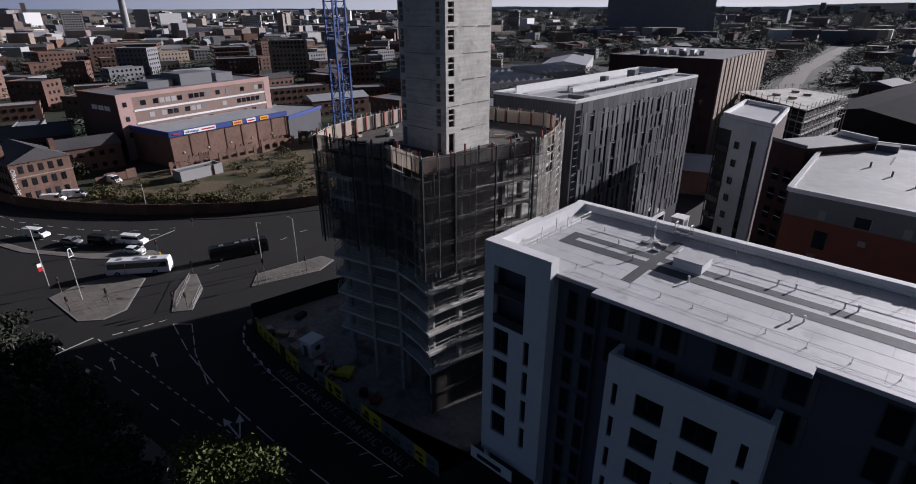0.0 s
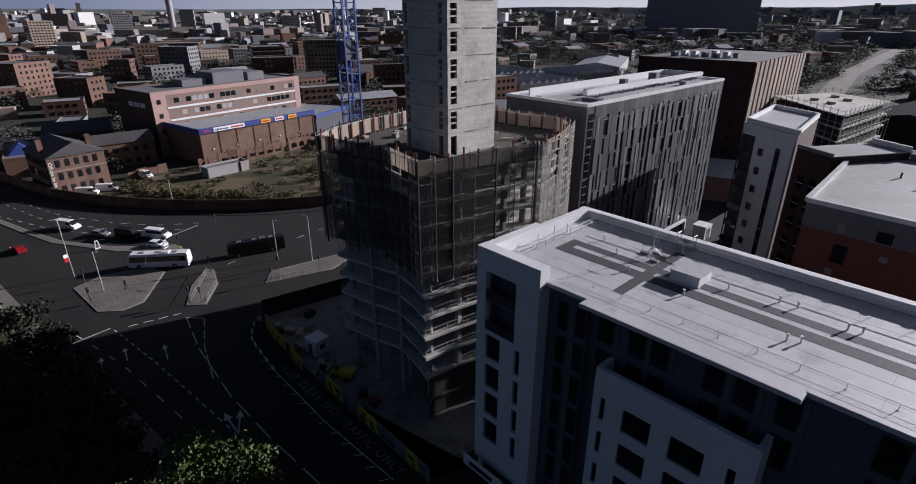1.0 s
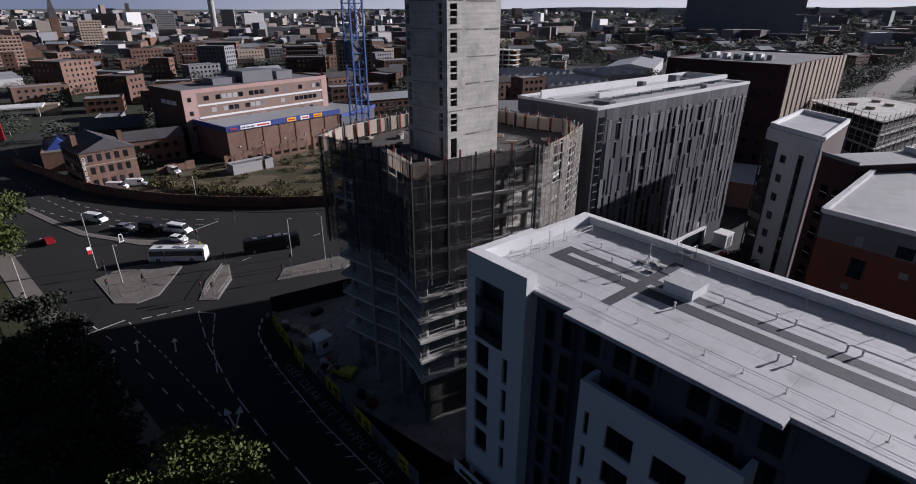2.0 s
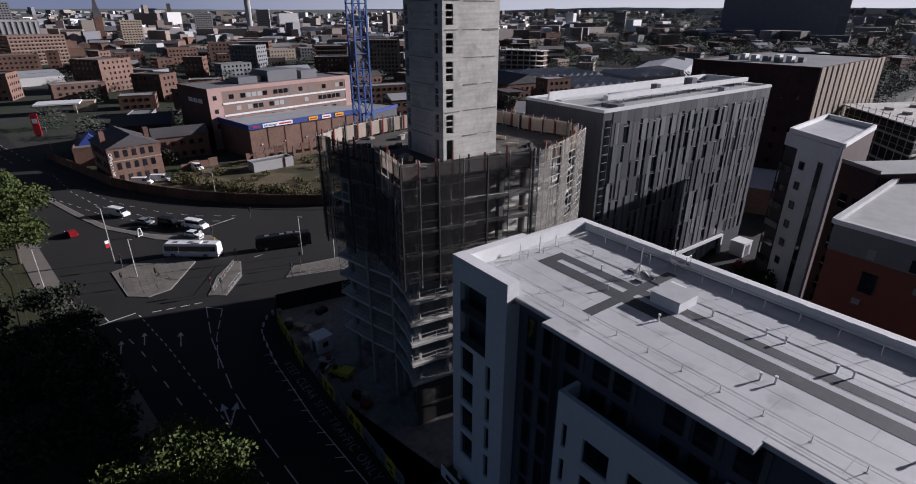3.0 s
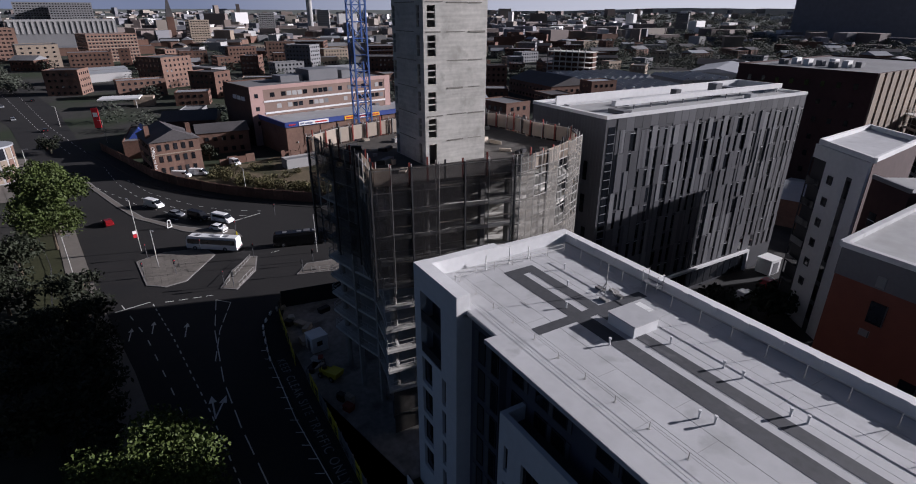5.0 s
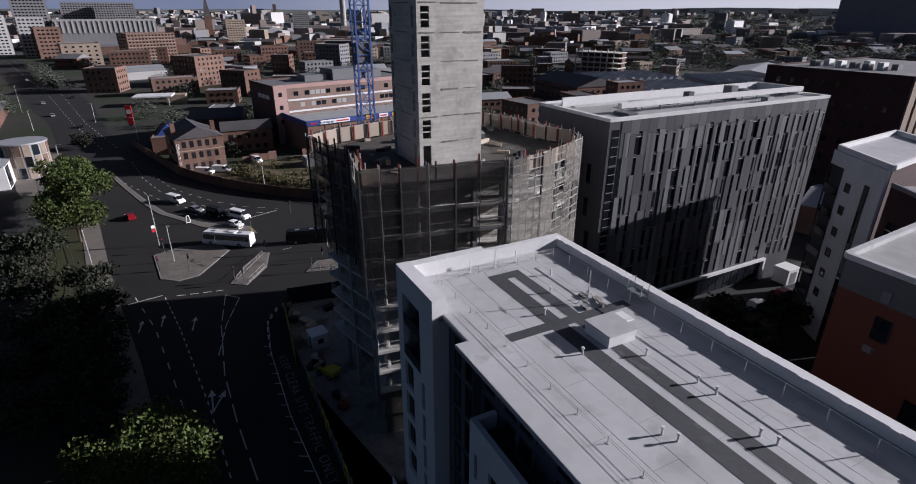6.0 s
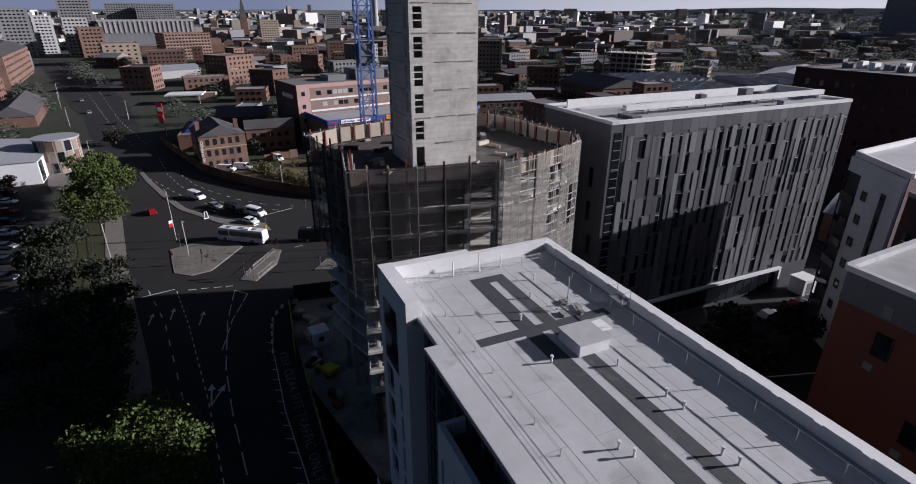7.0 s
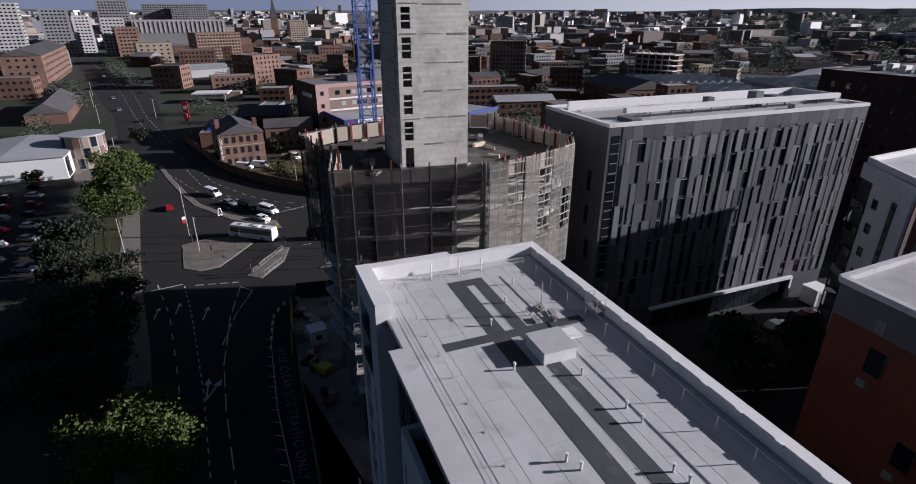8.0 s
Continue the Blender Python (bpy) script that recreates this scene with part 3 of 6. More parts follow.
scaf = thing("scaffold", "tube scaffold in torn debris netting, toned dark for shade and pale for sun", "scaffolding")
tube_v = mesh_of("standard", bar(B(), (0, 0, 0), (0, 0, 1), 0.06, 5), M_STEEL)
tube_h = mesh_of("ledger", bar(B(), (0, 0, 0), (1, 0, 0), 0.055, 5), M_STEEL)
OUT = inset(NET, -0.35)
net_mesh = unit(M_NET)
lit_net = unit(M_NETL)
for i, (a, d, b) in enumerate(along(OUT, 2.4)):
    rz = math.degrees(math.atan2(d.y, d.x))
    L = (b - a).length
    mid = (a + b) / 2
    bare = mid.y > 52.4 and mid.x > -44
    low = 21.6 + rng.uniform(-0.4, 0.3) - (1.2 if bare else 0)
    put("standard", tube_v, scaf, at_scale(a.x, a.y, low - 0.6, 1, 1, 35.5 - low + 0.6))
    if bare:
        put("standard", tube_v, scaf, at_scale(mid.x, mid.y, low - 0.6, 1, 1, 35.5 - low + 0.6))
    if i % 2 == 0:
        n = Vector((-d.y, d.x)) * 1.0
        put("standard", tube_v, scaf, at_scale(a.x + n.x, a.y + n.y, low - 1.0, 1, 1, 35.4 - low + 1.0))
    step = 0.95 if bare else 2.4
    z = 23.0 if not bare else low + 0.2
    while z < 35.4:
        put("ledger", tube_h, scaf, at_scale(a.x, a.y, z, L, 1, 1, rz))
        z += step * rng.choice((1, 1, 1.3) if bare else (1,))
    n2 = Vector((d.y, -d.x)) * 0.12
    c = mid + n2
    for k in range(3):
        if rng.random() < (0.12 if not bare else 0.22):
            continue
        z0 = low + (35.3 - low) * k / 3
        # The sun-facing stretch gets the net with sunlight put into its colour.
        put("debris_net", lit_net if bare else net_mesh, scaf, at_scale(c.x, c.y, z0 + 0.04, L - 0.05, 0.02, (35.3 - low) / 3 - 0.06, rz))
    # boarded lifts
    if i % 2 == 0:
        nb = Vector((-d.y, d.x)) * 0.25
        for k in range(0, 6, 2):
            put("board", unit(M_PLY), scaf, at_scale(c.x + nb.x, c.y + nb.y, 24.6 + 2.05 * k, L, 0.3, 0.05, rz))

for x, y in ((-39.6, 37.0), (-38.7, 41.1), (-37.7, 46.9), (-36.4, 52.5), (-52.1, 37.2), (-48.0, 38.4), (-57.9, 36.1), (-37.2, 57.6)):
    put("hoist_post", unit(M_BLACK), scaf, at_scale(x, y, 21.0, 0.17, 0.17, 14.2))

# ---- tower crane mast ----
crane = thing("tower_crane", "blue lattice mast of a tower crane", "crane")
cx, cy, hw = -66.9, 47.0, 1.0
legs = [(cx - hw, cy - hw), (cx + hw, cy - hw), (cx + hw, cy + hw), (cx - hw, cy + hw)]
for x, y in legs:
    part("mast_leg", box(B(), x - 0.11, x + 0.11, y - 0.11, y + 0.11, 0, 84), M_BLUE, crane)
for k in range(38):
    z = 1.0 + 2.15 * k
    for i in range(4):
        (xa, ya), (xb, yb) = legs[i], legs[(i + 1) % 4]
        bm = bar(B(), (xa, ya, z), (xb, yb, z), 0.06, 4)
        bar(bm, (xa, ya, z), (xb, yb, z + 2.15), 0.06, 4) if k % 2 else bar(bm, (xb, yb, z), (xa, ya, z + 2.15), 0.06, 4)
        part("lattice", bm, M_BLUE, crane)
part("cage", box(B(), cx - 0.85, cx + 0.85, cy - 0.85, cy + 0.85, 43.0, 45.6), M_GREY3, crane, "grey climbing cage")
part("footing", box(B(), cx - 2.5, cx + 2.5, cy - 2.5, cy + 2.5, 0.0, 0.9), M_CONCD, crane)

# ---- grey block: cladding, windows, roof plant ----
g = random.Random(11)
x = GX1
for i in range(4):
    piece("window", M_GLASS, grey, x - 0.02, x + 0.05, GY0 + 0.5, GY0 + 1.75, 14.5 + i * 5.2, 19.5 + i * 5.2)
    for k in range(4):
        piece("window_frame", M_GREY3, grey, x, x + 0.09, GY0 + 0.5, GY0 + 1.75, 14.5 + i * 5.2 + k * 1.3, 14.6 + i * 5.2 + k * 1.3)
BAYS, FLOOR = 28, 2.9
pitch_y = (GY1 - GY0 - 2.4) / BAYS
for j in range(BAYS):
    y0 = GY0 + 2.1 + j * pitch_y
    shift = (0, 1, 0, 1, 2)[j % 5] * FLOOR
    z = 8.0 - shift
    top = GZ - 1.7 - 0.35 * (j % 2)
    first = g.random() < 0.5
    while z < top - 0.5:
        z0, z1 = max(z, 8.0), min(z + 2 * FLOOR, top)
        z += 2 * FLOOR
        if z1 - z0 < 0.7:
            continue
        if g.random() < 0.3:
            first = not first
        slot = g.choice((0.5, 0.58, 0.66))
        panel = pitch_y - slot
        p0, w0 = (y0, y0 + panel) if first else (y0 + slot, y0)
        m = g.choice((M_GREY1, M_GREY2, M_GREY2, M_GREY3))
        cutw = panel * g.choice((1.0, 1.0, 0.55))
        piece("panel", m, grey, x - 0.02, x + g.choice((0.1, 0.16, 0.22)), p0 + 0.02, p0 + cutw - 0.02, z0 + 0.02, z1 - 0.03)
        if cutw < panel:
            piece("panel", g.choice((M_GREY1, M_GREY2, M_GREY3)), grey, x - 0.02, x + 0.08, p0 + cutw + 0.01, p0 + panel - 0.02, z0 + 0.02, z1 - 0.03)
        if g.random() < 0.36:
            piece("panel", g.choice((M_GREY1, M_GREY2)), grey, x - 0.02, x + 0.05, w0, w0 + slot, z0 + 0.02, z1 - 0.03)
            continue
        piece("window", M_GLASS, grey, x - 0.02, x + 0.02, w0, w0 + slot, z0, z1)
        zz = z0 + FLOOR * 0.88
        while zz < z1:
            piece("sill", M_METALR if g.random() < 0.5 else M_FRAME, grey, x, x + 0.12, w0 + 0.03, w0 + slot - 0.03, zz, zz + 0.09)
            piece("spandrel", M_FRAME, grey, x, x + 0.06, w0 + 0.02, w0 + slot - 0.02, zz + 0.09, zz + 0.5)
            zz += FLOOR
    piece("panel", g.choice((M_GREY1, M_GREY2)), grey, x - 0.02, x + 0.08, y0, y0 + pitch_y - 0.04, top + 0.03, GZ - 0.02)
for k in range(26):
    xx = GX0 + 0.3 + k * 0.61
    piece("panel", M_GREY2, grey, xx, xx + 0.57, GY0 - 0.05, GY0 + 0.02, 0.3, GZ - 0.05)
for xx, z0 in ((-47.2, 22), (-47.2, 27), (-52.6, 30.5), (-46.4, 17)):
    piece("window", M_GLASS, grey, xx, xx + 0.8, GY0 - 0.09, GY0 - 0.05, z0, z0 + 2.8)
# white ground-floor band and canopy
part("canopy", box(B(), GX1, GX1 + 0.55, 84, 114.4, 7.3, 7.75), M_WHITE, grey, "white canopy band")
part("canopy_post", box(B(), GX1, GX1 + 0.55, 113.9, 114.4, 3.4, 7.3), M_WHITE, grey)
for k in range(15):
    piece("window", M_GLASS, grey, GX1, GX1 + 0.04, 85 + k * 1.9, 86.7 + k * 1.9, 3.8, 7.0)
# roof: plant screen walls and units
ZR = GZ + 0.06
part("screen_wall", box(B(), -56.3, -56.0, 74.6, 120.2, ZR, 37.65), M_WHITE, grey, "white plant screen")
part("screen_wall", box(B(), -48.3, -47.5, 78.4, 120.4, ZR + 0.75, 37.75), M_WHITE, grey, "white raised beam")
part("screen_wall", box(B(), -56.0, -48.3, 120.1, 120.4, ZR, 37.65), M_WHITE, grey)
for k in range(12):
    piece("beam_post", M_GREY3, grey, -48.0, -47.86, 79 + k * 3.7, 79.14 + k * 3.7, ZR, ZR + 0.75)
for x0, x1, y0, y1 in ((-59.2, -57.2, 74.2, 120.8), (-55.8, -54.6, 76, 118), (-47.2, -44.4, 74.0, 76.2)):
    part("walkway", box(B(), x0, x1, y0, y1, ZR + 0.01, ZR + 0.16), M_ROOFW, grey, "raised white roof band")
for xx, yy, w, d, h in ((-52, 84, 2, 2.6, 0.9), (-51.5, 91, 1.4, 1.4, 0.8), (-53, 97, 1.2, 1.2, 1.4), (-51, 104, 1.6, 1.6, 2.2), (-53, 110, 2.4, 1.8, 1.1), (-46, 107, 1.2, 1.6, 0.8), (-47.5, 77, 3.0, 1.6, 0.6)):
    piece("roof_unit", g.choice((M_GREY3, M_METALR, M_GREY2)), grey, xx, xx + w, yy, yy + d, ZR, ZR + h)

# ---- white and terracotta blocks: detail ----
part("roof", prism(B(), inset(WPLAN, 0.3), 31.2, 31.26), M_ROOFW, wing)
for a, b in zip(WPLAN, WPLAN[1:] + WPLAN[:1]):
    a, b = Vector(a), Vector(b)
    d = (b - a).normalized()
    c = (a + b) / 2 + Vector((-d.y, d.x)) * 0.16
    put("parapet", unit(M_WHITE), wing, at_scale(c.x, c.y, 31.2, (b - a).length, 0.4, 0.75, math.degrees(math.atan2(d.y, d.x))))
for k in range(7):
    z = 26.4 - k * 3.3
    piece("window", M_GLASS, wing, 4.75, 5.6, -0.44, -0.4, z, z + 1.0)
    for a, b, c, d in ((4.6, 5.75, z - 0.14, z), (4.6, 5.75, z + 1.0, z + 1.14), (4.6, 4.75, z, z + 1.0), (5.6, 5.75, z, z + 1.0)):
        piece("window_frame", M_FRAME, wing, a, b, -0.5, -0.4, c, d)
    piece("window", M_GLASS, wing, 8.5, 9.3, -0.47, -0.42, z - 1.0, z + 1.5)
    piece("balcony", M_FRAME, wing, 0.1, 3.3, -0.6, 0.0, z - 1.5, z - 1.25)
    piece("balcony_glass", M_GREY3 if k == 3 else M_GLASS, wing, 0.1, 3.3, -0.62, -0.58, z - 1.25, z - 0.2)
piece("stair_glazing", M_FRAME, wing, 8.35, 9.45, -0.43, -0.4, 3, 28.4)
part("wall", box(B(), 0.05, 3.35, -0.12, -0.06, 2.5, 29.2), M_FRAME, wing, "dark glazed balcony bay")
for z in (6.0, 12.0, 18.0, 24.0):
    piece("bay_post", M_FRAME, wing, 0.0, 0.15, -0.6, -0.45, z - 3.5, z + 5.2)
part("roof", box(B(), 11.8, 18.4, 0.6, 15, 29.2, 29.3), M_ROOFW2, wing)
part("parapet", box(B(), 11.75, 18.4, 0.4, 0.75, 29.2, 29.75), M_GREY3, wing)
part("parapet", box(B(), 11.75, 18.4, 14.7, 15.1, 29.2, 30.1), M_WHITE, wing)
for k in range(6):
    z = 23 - k * 3.4
    for xx in (13.2, 15.6):
        piece("window", M_GLASS, wing, xx, xx + 1.3, 0.44, 0.52, z, z + 2)
        piece("window_frame", M_SIGNW, wing, xx, xx + 1.3, 0.4, 0.44, z + 0.9, z + 0.97)
tp = [(-13.65, 76.65), (-16.05, 115.0), (30, 118), (30, 73.95)]
for (a, b) in zip(tp, tp[1:] + tp[:1]):
    a, b = Vector(a), Vector(b)
    d = (b - a).normalized()
    put("parapet", unit(M_ROOFW), ter, at_scale(*((a + b) / 2), 28.1, (b - a).length, 0.6, 0.55, math.degrees(math.atan2(d.y, d.x))))
fa, fb = Vector((-13.65, 76.65)), Vector((30, 73.95))
fd = (fb - fa).normalized()
frz = math.degrees(math.atan2(fd.y, fd.x))
tw = random.Random(12)
for k in range(7):
    for j in range(9):
        if k and tw.random() < 0.45:
            continue
        p = fa + fd * (4.2 + j * 4.3 + (k % 2) * 0.5)
        w, h = ((0.8, 1.15), (1.7, 1.3))[j % 2] if k == 0 else tw.choice(((1.5, 2.3), (0.9, 0.7), (1.5, 2.3)))
        z = 25.3 if k == 0 else 25.1 - 3.2 * k - (0.4 if h > 1 else -1.2)
        pale = (k == 0 and j % 2 == 0) or h < 1
        put("window", unit(M_FARG if pale else M_GLASS), ter, pose(p.x, p.y, 0, 0, 0, frz) @ at_scale(0, -0.02, z, w, 0.12, h))
        put("window_frame", unit(M_FRAME if k else M_GREY3), ter, pose(p.x, p.y, 0, 0, 0, frz) @ at_scale(w * 0.5 - 0.05, -0.09, z, 0.1, 0.06, h))
for xx, yy, w, d, h in ((-6, 101, 0.2, 6, 0.05), (2, 96, 3, 2.4, 0.7), (-2, 89, 0.25, 0.25, 0.8), (-5, 93, 0.25, 0.25, 0.8), (3, 104, 0.25, 0.25, 0.8), (-8, 97, 0.25, 0.25, 0.8), (-1, 83, 2.2, 1.6, 0.06), (-9, 110, 3, 2, 1.0)):
    piece("roof_unit", M_GREY2, ter, xx, xx + w, yy, yy + d, 28.1, 28.1 + h)

kiosk = thing("utility_kiosk", "white metal utility kiosk in the service yard", "kiosk", (-40.6, 117.5, 3.4))
part("body", box(B(), -1.4, 1.4, -1.6, 1.6, 0, 2.9), M_WHITE, kiosk)
part("roof", box(B(), -1.5, 1.5, -1.7, 1.7, 2.9, 3.05), M_SIGNW, kiosk)
part("door", box(B(), 1.4, 1.44, -0.9, 0.9, 0.1, 2.4), M_GREY3, kiosk)

# ---- roof things of the apartment block ----
apt_post = mesh_of("post", bar(bar(B(), (0, 0, 0), (0, 0, 0.5), 0.025, 6), (0, 0, 0), (0, 0, 0.03), 0.12, 6), M_STEEL)
tall_post = mesh_of("post", bar(bar(B(), (0, 0, 0), (0, 0, 1.1), 0.035, 6), (0, 0, 0), (0, 0, 0.03), 0.14, 6), M_STEEL)


def safety_line(name, label, y, x0, n, mesh, heights, r):
    o = thing(name, label, "safety rail")
    for k in range(n):
        put("post", mesh, o, pose(x0 + 2.71 * k, y, ROOF))
    for h in heights:
        part("cable", bar(B(), (x0, y, ROOF + h), (x0 + 2.71 * (n - 1), y, ROOF + h), r, 5), M_STEEL, o)


safety_line("fall_arrest_line", "thin steel safety line on short roof posts", 40.54, -28.1, 25, apt_post, (0.28, 0.48), 0.011)
safety_line("roof_guardrail", "galvanised guardrail along the parapet gutter", 53.25, -26.1, 24, tall_post, (1.08,), 0.04)
rail = thing("roof_guardrail", "galvanised guardrail beside the parapet", "guardrail")
for k in range(7):
    y = 40.2 + 2.15 * k
    part("post", bar(B(), (-28.4, y, ROOF), (-28.4, y, ROOF + 0.85), 0.028, 6), M_STEEL, rail)
for h in (0.45, 0.85):
    part("rail", bar(B(), (-28.4, 40.2, ROOF + h), (-28.4, 53.1, ROOF + h), 0.022, 6), M_STEEL, rail)
for y, h in ((43.9, 1.5), (48.9, 1.3), (46.6, 1.7)):
    tagged(part("vent_stub", bar(B(), (-28.9, y, ROOF), (-28.9, y, ROOF + h), 0.07, 8), M_SIGNW), "pale vertical stub pipe beside the parapet", "roof pipe", "roof stubs")
VENTS = [(-5.5, 43.8), (-4.7, 44.2), (-2.8, 48.75), (-1.9, 49.0), (-13.87, 44.85), (-11.7, 48.85), (-7.86, 49.57), (-6.5, 49.66), (-19.6, 45.7), (-22.4, 48.3), (-25.2, 50.4), (3.2, 44.0), (4.0, 44.4)]
first = thing("roof_vent", "short white soil vent pipe with a cap", "vent pipe", (VENTS[0][0], VENTS[0][1], ROOF), 0, "roof vents")
part("pipe", bar(B(), (0, 0, 0), (0, 0, 0.5), 0.07, 10), M_WHITE, first)
part("cap", bar(B(), (0, 0, 0.48), (0, 0, 0.62), 0.11, 10), M_WHITE, first)
for x, y in VENTS[1:]:
    copy_thing(first, pose(x, y, ROOF))
mast = thing("aerial_mast", "roof aerial mast on a weighted frame", "aerial", (-19.6, 50.1, ROOF))
part("mast", bar(B(), (0, 0, 0), (0, 0, 3.0), 0.045, 6), M_STEEL, mast)
for a in range(3):
    t = a * 2.1 + 0.4
    part("leg", bar(B(), (0, 0, 1.2), (1.0 * math.cos(t), 1.0 * math.sin(t), 0.15), 0.035, 5), M_STEEL, mast)
for dx, dy in ((-0.9, 0.3), (0.7, -0.8), (0.9, 0.7), (0.1, 1.0)):
    part("weight", box(B(), dx - 0.4, dx + 0.4, dy - 0.22, dy + 0.22, 0.02, 0.22), M_CONCD, mast)
part("arm", bar(B(), (-0.6, 0, 2.3), (0.6, 0, 2.3), 0.03, 5), M_STEEL, mast)
lad = thing("step_over_ladder", "galvanised step-over ladder at the parapet", "ladder", (-18.2, 53.9, ROOF))
for dx in (-0.8, 0.8):
    part("stile", bar(B(), (dx, 0, 0), (dx, 0, 1.7), 0.03, 6), M_STEEL, lad)
    part("stile", bar(B(), (dx, 0.8, 0), (dx, 0.8, 1.7), 0.03, 6), M_STEEL, lad)
    part("handrail", bar(B(), (dx, 0, 1.7), (dx, 0.8, 1.7), 0.03, 6), M_STEEL, lad)
part("platform", box(B(), -0.8, 0.8, 0, 0.85, 0.6, 0.68), M_GREY3, lad)
hp = tagged(part("roof_panel", box(B(), -17.1, -15.65, 50.5, 51.6, ROOF + 0.03, ROOF + 0.1), M_SIGNW), "white sheet lying on the roof beside the hatch", "sheet")

# Base wall and slab get a dark colour in place of shade.
part("plinth_wall", prism(B(), inset(NET, 1.7)[4:10] + [(-44, 56), (-44, 42)], 0, 6.6), M_DECK, tower, "concrete base wall coloured dark for shade")
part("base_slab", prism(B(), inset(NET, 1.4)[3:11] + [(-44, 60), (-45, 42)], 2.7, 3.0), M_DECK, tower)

# ---- pavements, islands, kerbs ----
def island(name, poly, label, paved=True):
    ob = thing(name, label, "traffic island", kind="structure")
    prism_bm = prism(B(), poly, 0.0, 0.15)
    part("kerb", prism_bm, M_KERB, ob)
    inner = inset(poly if sum(a[0] * b[1] - b[0] * a[1] for a, b in zip(poly, poly[1:] + poly[:1])) > 0 else poly[::-1], 0.3)
    bm = prism(B(), inner, 0.14, 0.165)
    part("paving_bed", bm, M_PAVE, ob)
    if paved:
        xs, ys = [p[0] for p in inner], [p[1] for p in inner]
        def inside(x, y):
            c = False
            for (xa, ya), (xb, yb) in zip(inner, inner[1:] + inner[:1]):
                if (ya > y) != (yb > y) and x < (xb - xa) * (y - ya) / (yb - ya) + xa:
                    c = not c
            return c
        s = 1.25
        i = 0
        x = min(xs)
        while x < max(xs):
            y = min(ys)
            while y < max(ys):
                if all(inside(x + u, y + v) for u in (0, s - 0.1) for v in (0, s - 0.1)):
                    piece("slab", M_PAVE, ob, x, x + s - 0.08, y, y + s - 0.08, 0.15, 0.185)
                y += s
            x += s
    return ob


island("island_1", [(-115.6, 12.0), (-102.2, 13.3), (-99.6, 16.5), (-100.4, 20.4), (-111, 27.2), (-116, 25.5), (-118, 17.5)], "stone-paved triangular traffic island with tactile edges")
island("island_2", [(-93.6, 25.6), (-91.6, 28.4), (-98.3, 33.2), (-105.4, 35.0), (-106.4, 33.6), (-101, 29.0)], "small paved pedestrian island with guard rails")
island("island_3", [(-92.1, 40.0), (-88.4, 52.9), (-90.5, 58), (-94.2, 57.3), (-96.4, 43.3)], "long paved pedestrian island")
island("island_4", [(-118.8, 34.4), (-124.5, 33.4), (-128.5, 27.6), (-134, 22.0), (-145, 14.8), (-159, 10.0), (-178, 4.4), (-195, 0.1), (-195, -1.2), (-178.6, 2.8), (-159, 8.4), (-145, 13.0), (-134.5, 19.6), (-129.5, 22.6), (-124.5, 27.6), (-119.5, 32.6)], "curving central kerb between the carriageways", False)
left_path = [(-20, 14.6), (-42, 14.35), (-56, 12.55), (-71.5, 10.55), (-94, 6.65), (-112, 3.95), (-157, -2.05), (-235, -19.05), (-236, -23), (-158, -6), (-113, -0.2), (-95, 2.4), (-72, 6.5), (-56, 8.6), (-42, 10.2), (-20, 10.6)]
sheet("pavement", left_path, 0.14, M_PAVE, "pale flagged footway beside the road", "pavement", 0.14)
right_path = [(-75.2, 30.1), (-66, 29.1), (-50, 28.9), (-36, 29.7), (0, 30.1), (90, 30.1), (90, 37.2), (-31.5, 37.2), (-33, 32.6), (-55, 32.2), (-74, 32.4), (-83, 35.5), (-82.2, 33.6)]
sheet("pavement", right_path, 0.14, M_ASPHALT, "tarmac footway closed off for site traffic", "pavement", 0.14)
far_path = [(-237, -0.9), (-185, 14.6), (-172, 20.6), (-161, 27.1), (-152, 34.1), (-143, 42.1), (-134, 51.1), (-127, 60.1), (-120, 73.1), (-113, 95), (-117, 95.5), (-123.2, 75.8), (-130, 62.8), (-137, 53.6), (-145.2, 44.6), (-154, 36.8), (-162.6, 30.6), (-173, 24.2), (-184, 18.8), (-237, 3.5)]
sheet("pavement", far_path, 0.14, M_ASPHALT, "dark tarmac footway along the yard wall", "pavement", 0.14)
sheet("verge", [(-95, 2.2), (-113, -0.4), (-158, -6.2), (-236, -23.2), (-236, -29), (-160, -14), (-113, -7), (-85, -2), (-60, 2), (-40, 4), (-40, 10), (-56, 8.4), (-72, 6.3)], 0.1, M_GRASS, "dry mown grass verge", "grass", 0.1)
sheet("car_park", [(-100, -12), (-160, -19), (-215, -29), (-230, -60), (-150, -60), (-90, -40)], 0.05, M_ASPHALT, "tarmac car park", "car park")
sheet("plaza", [(-178, -22), (-187, -24.8), (-230, -33), (-262, -40), (-262, -31), (-236, -24.5), (-200, -17.5), (-178, -14)], 0.13, M_PAVE, "pale paved forecourt beside the white hall", "pavement")
sheet("yard", [(-43.4, 57), (-43.4, 150), (-13, 150), (-13, 57)], 3.4, M_ASPHALT, "raised tarmac service yard", "yard", 3.4)

# ---- road markings ----
marks = thing("road_markings", "worn white lane lines and arrows on the asphalt", "road marking", kind="structure")


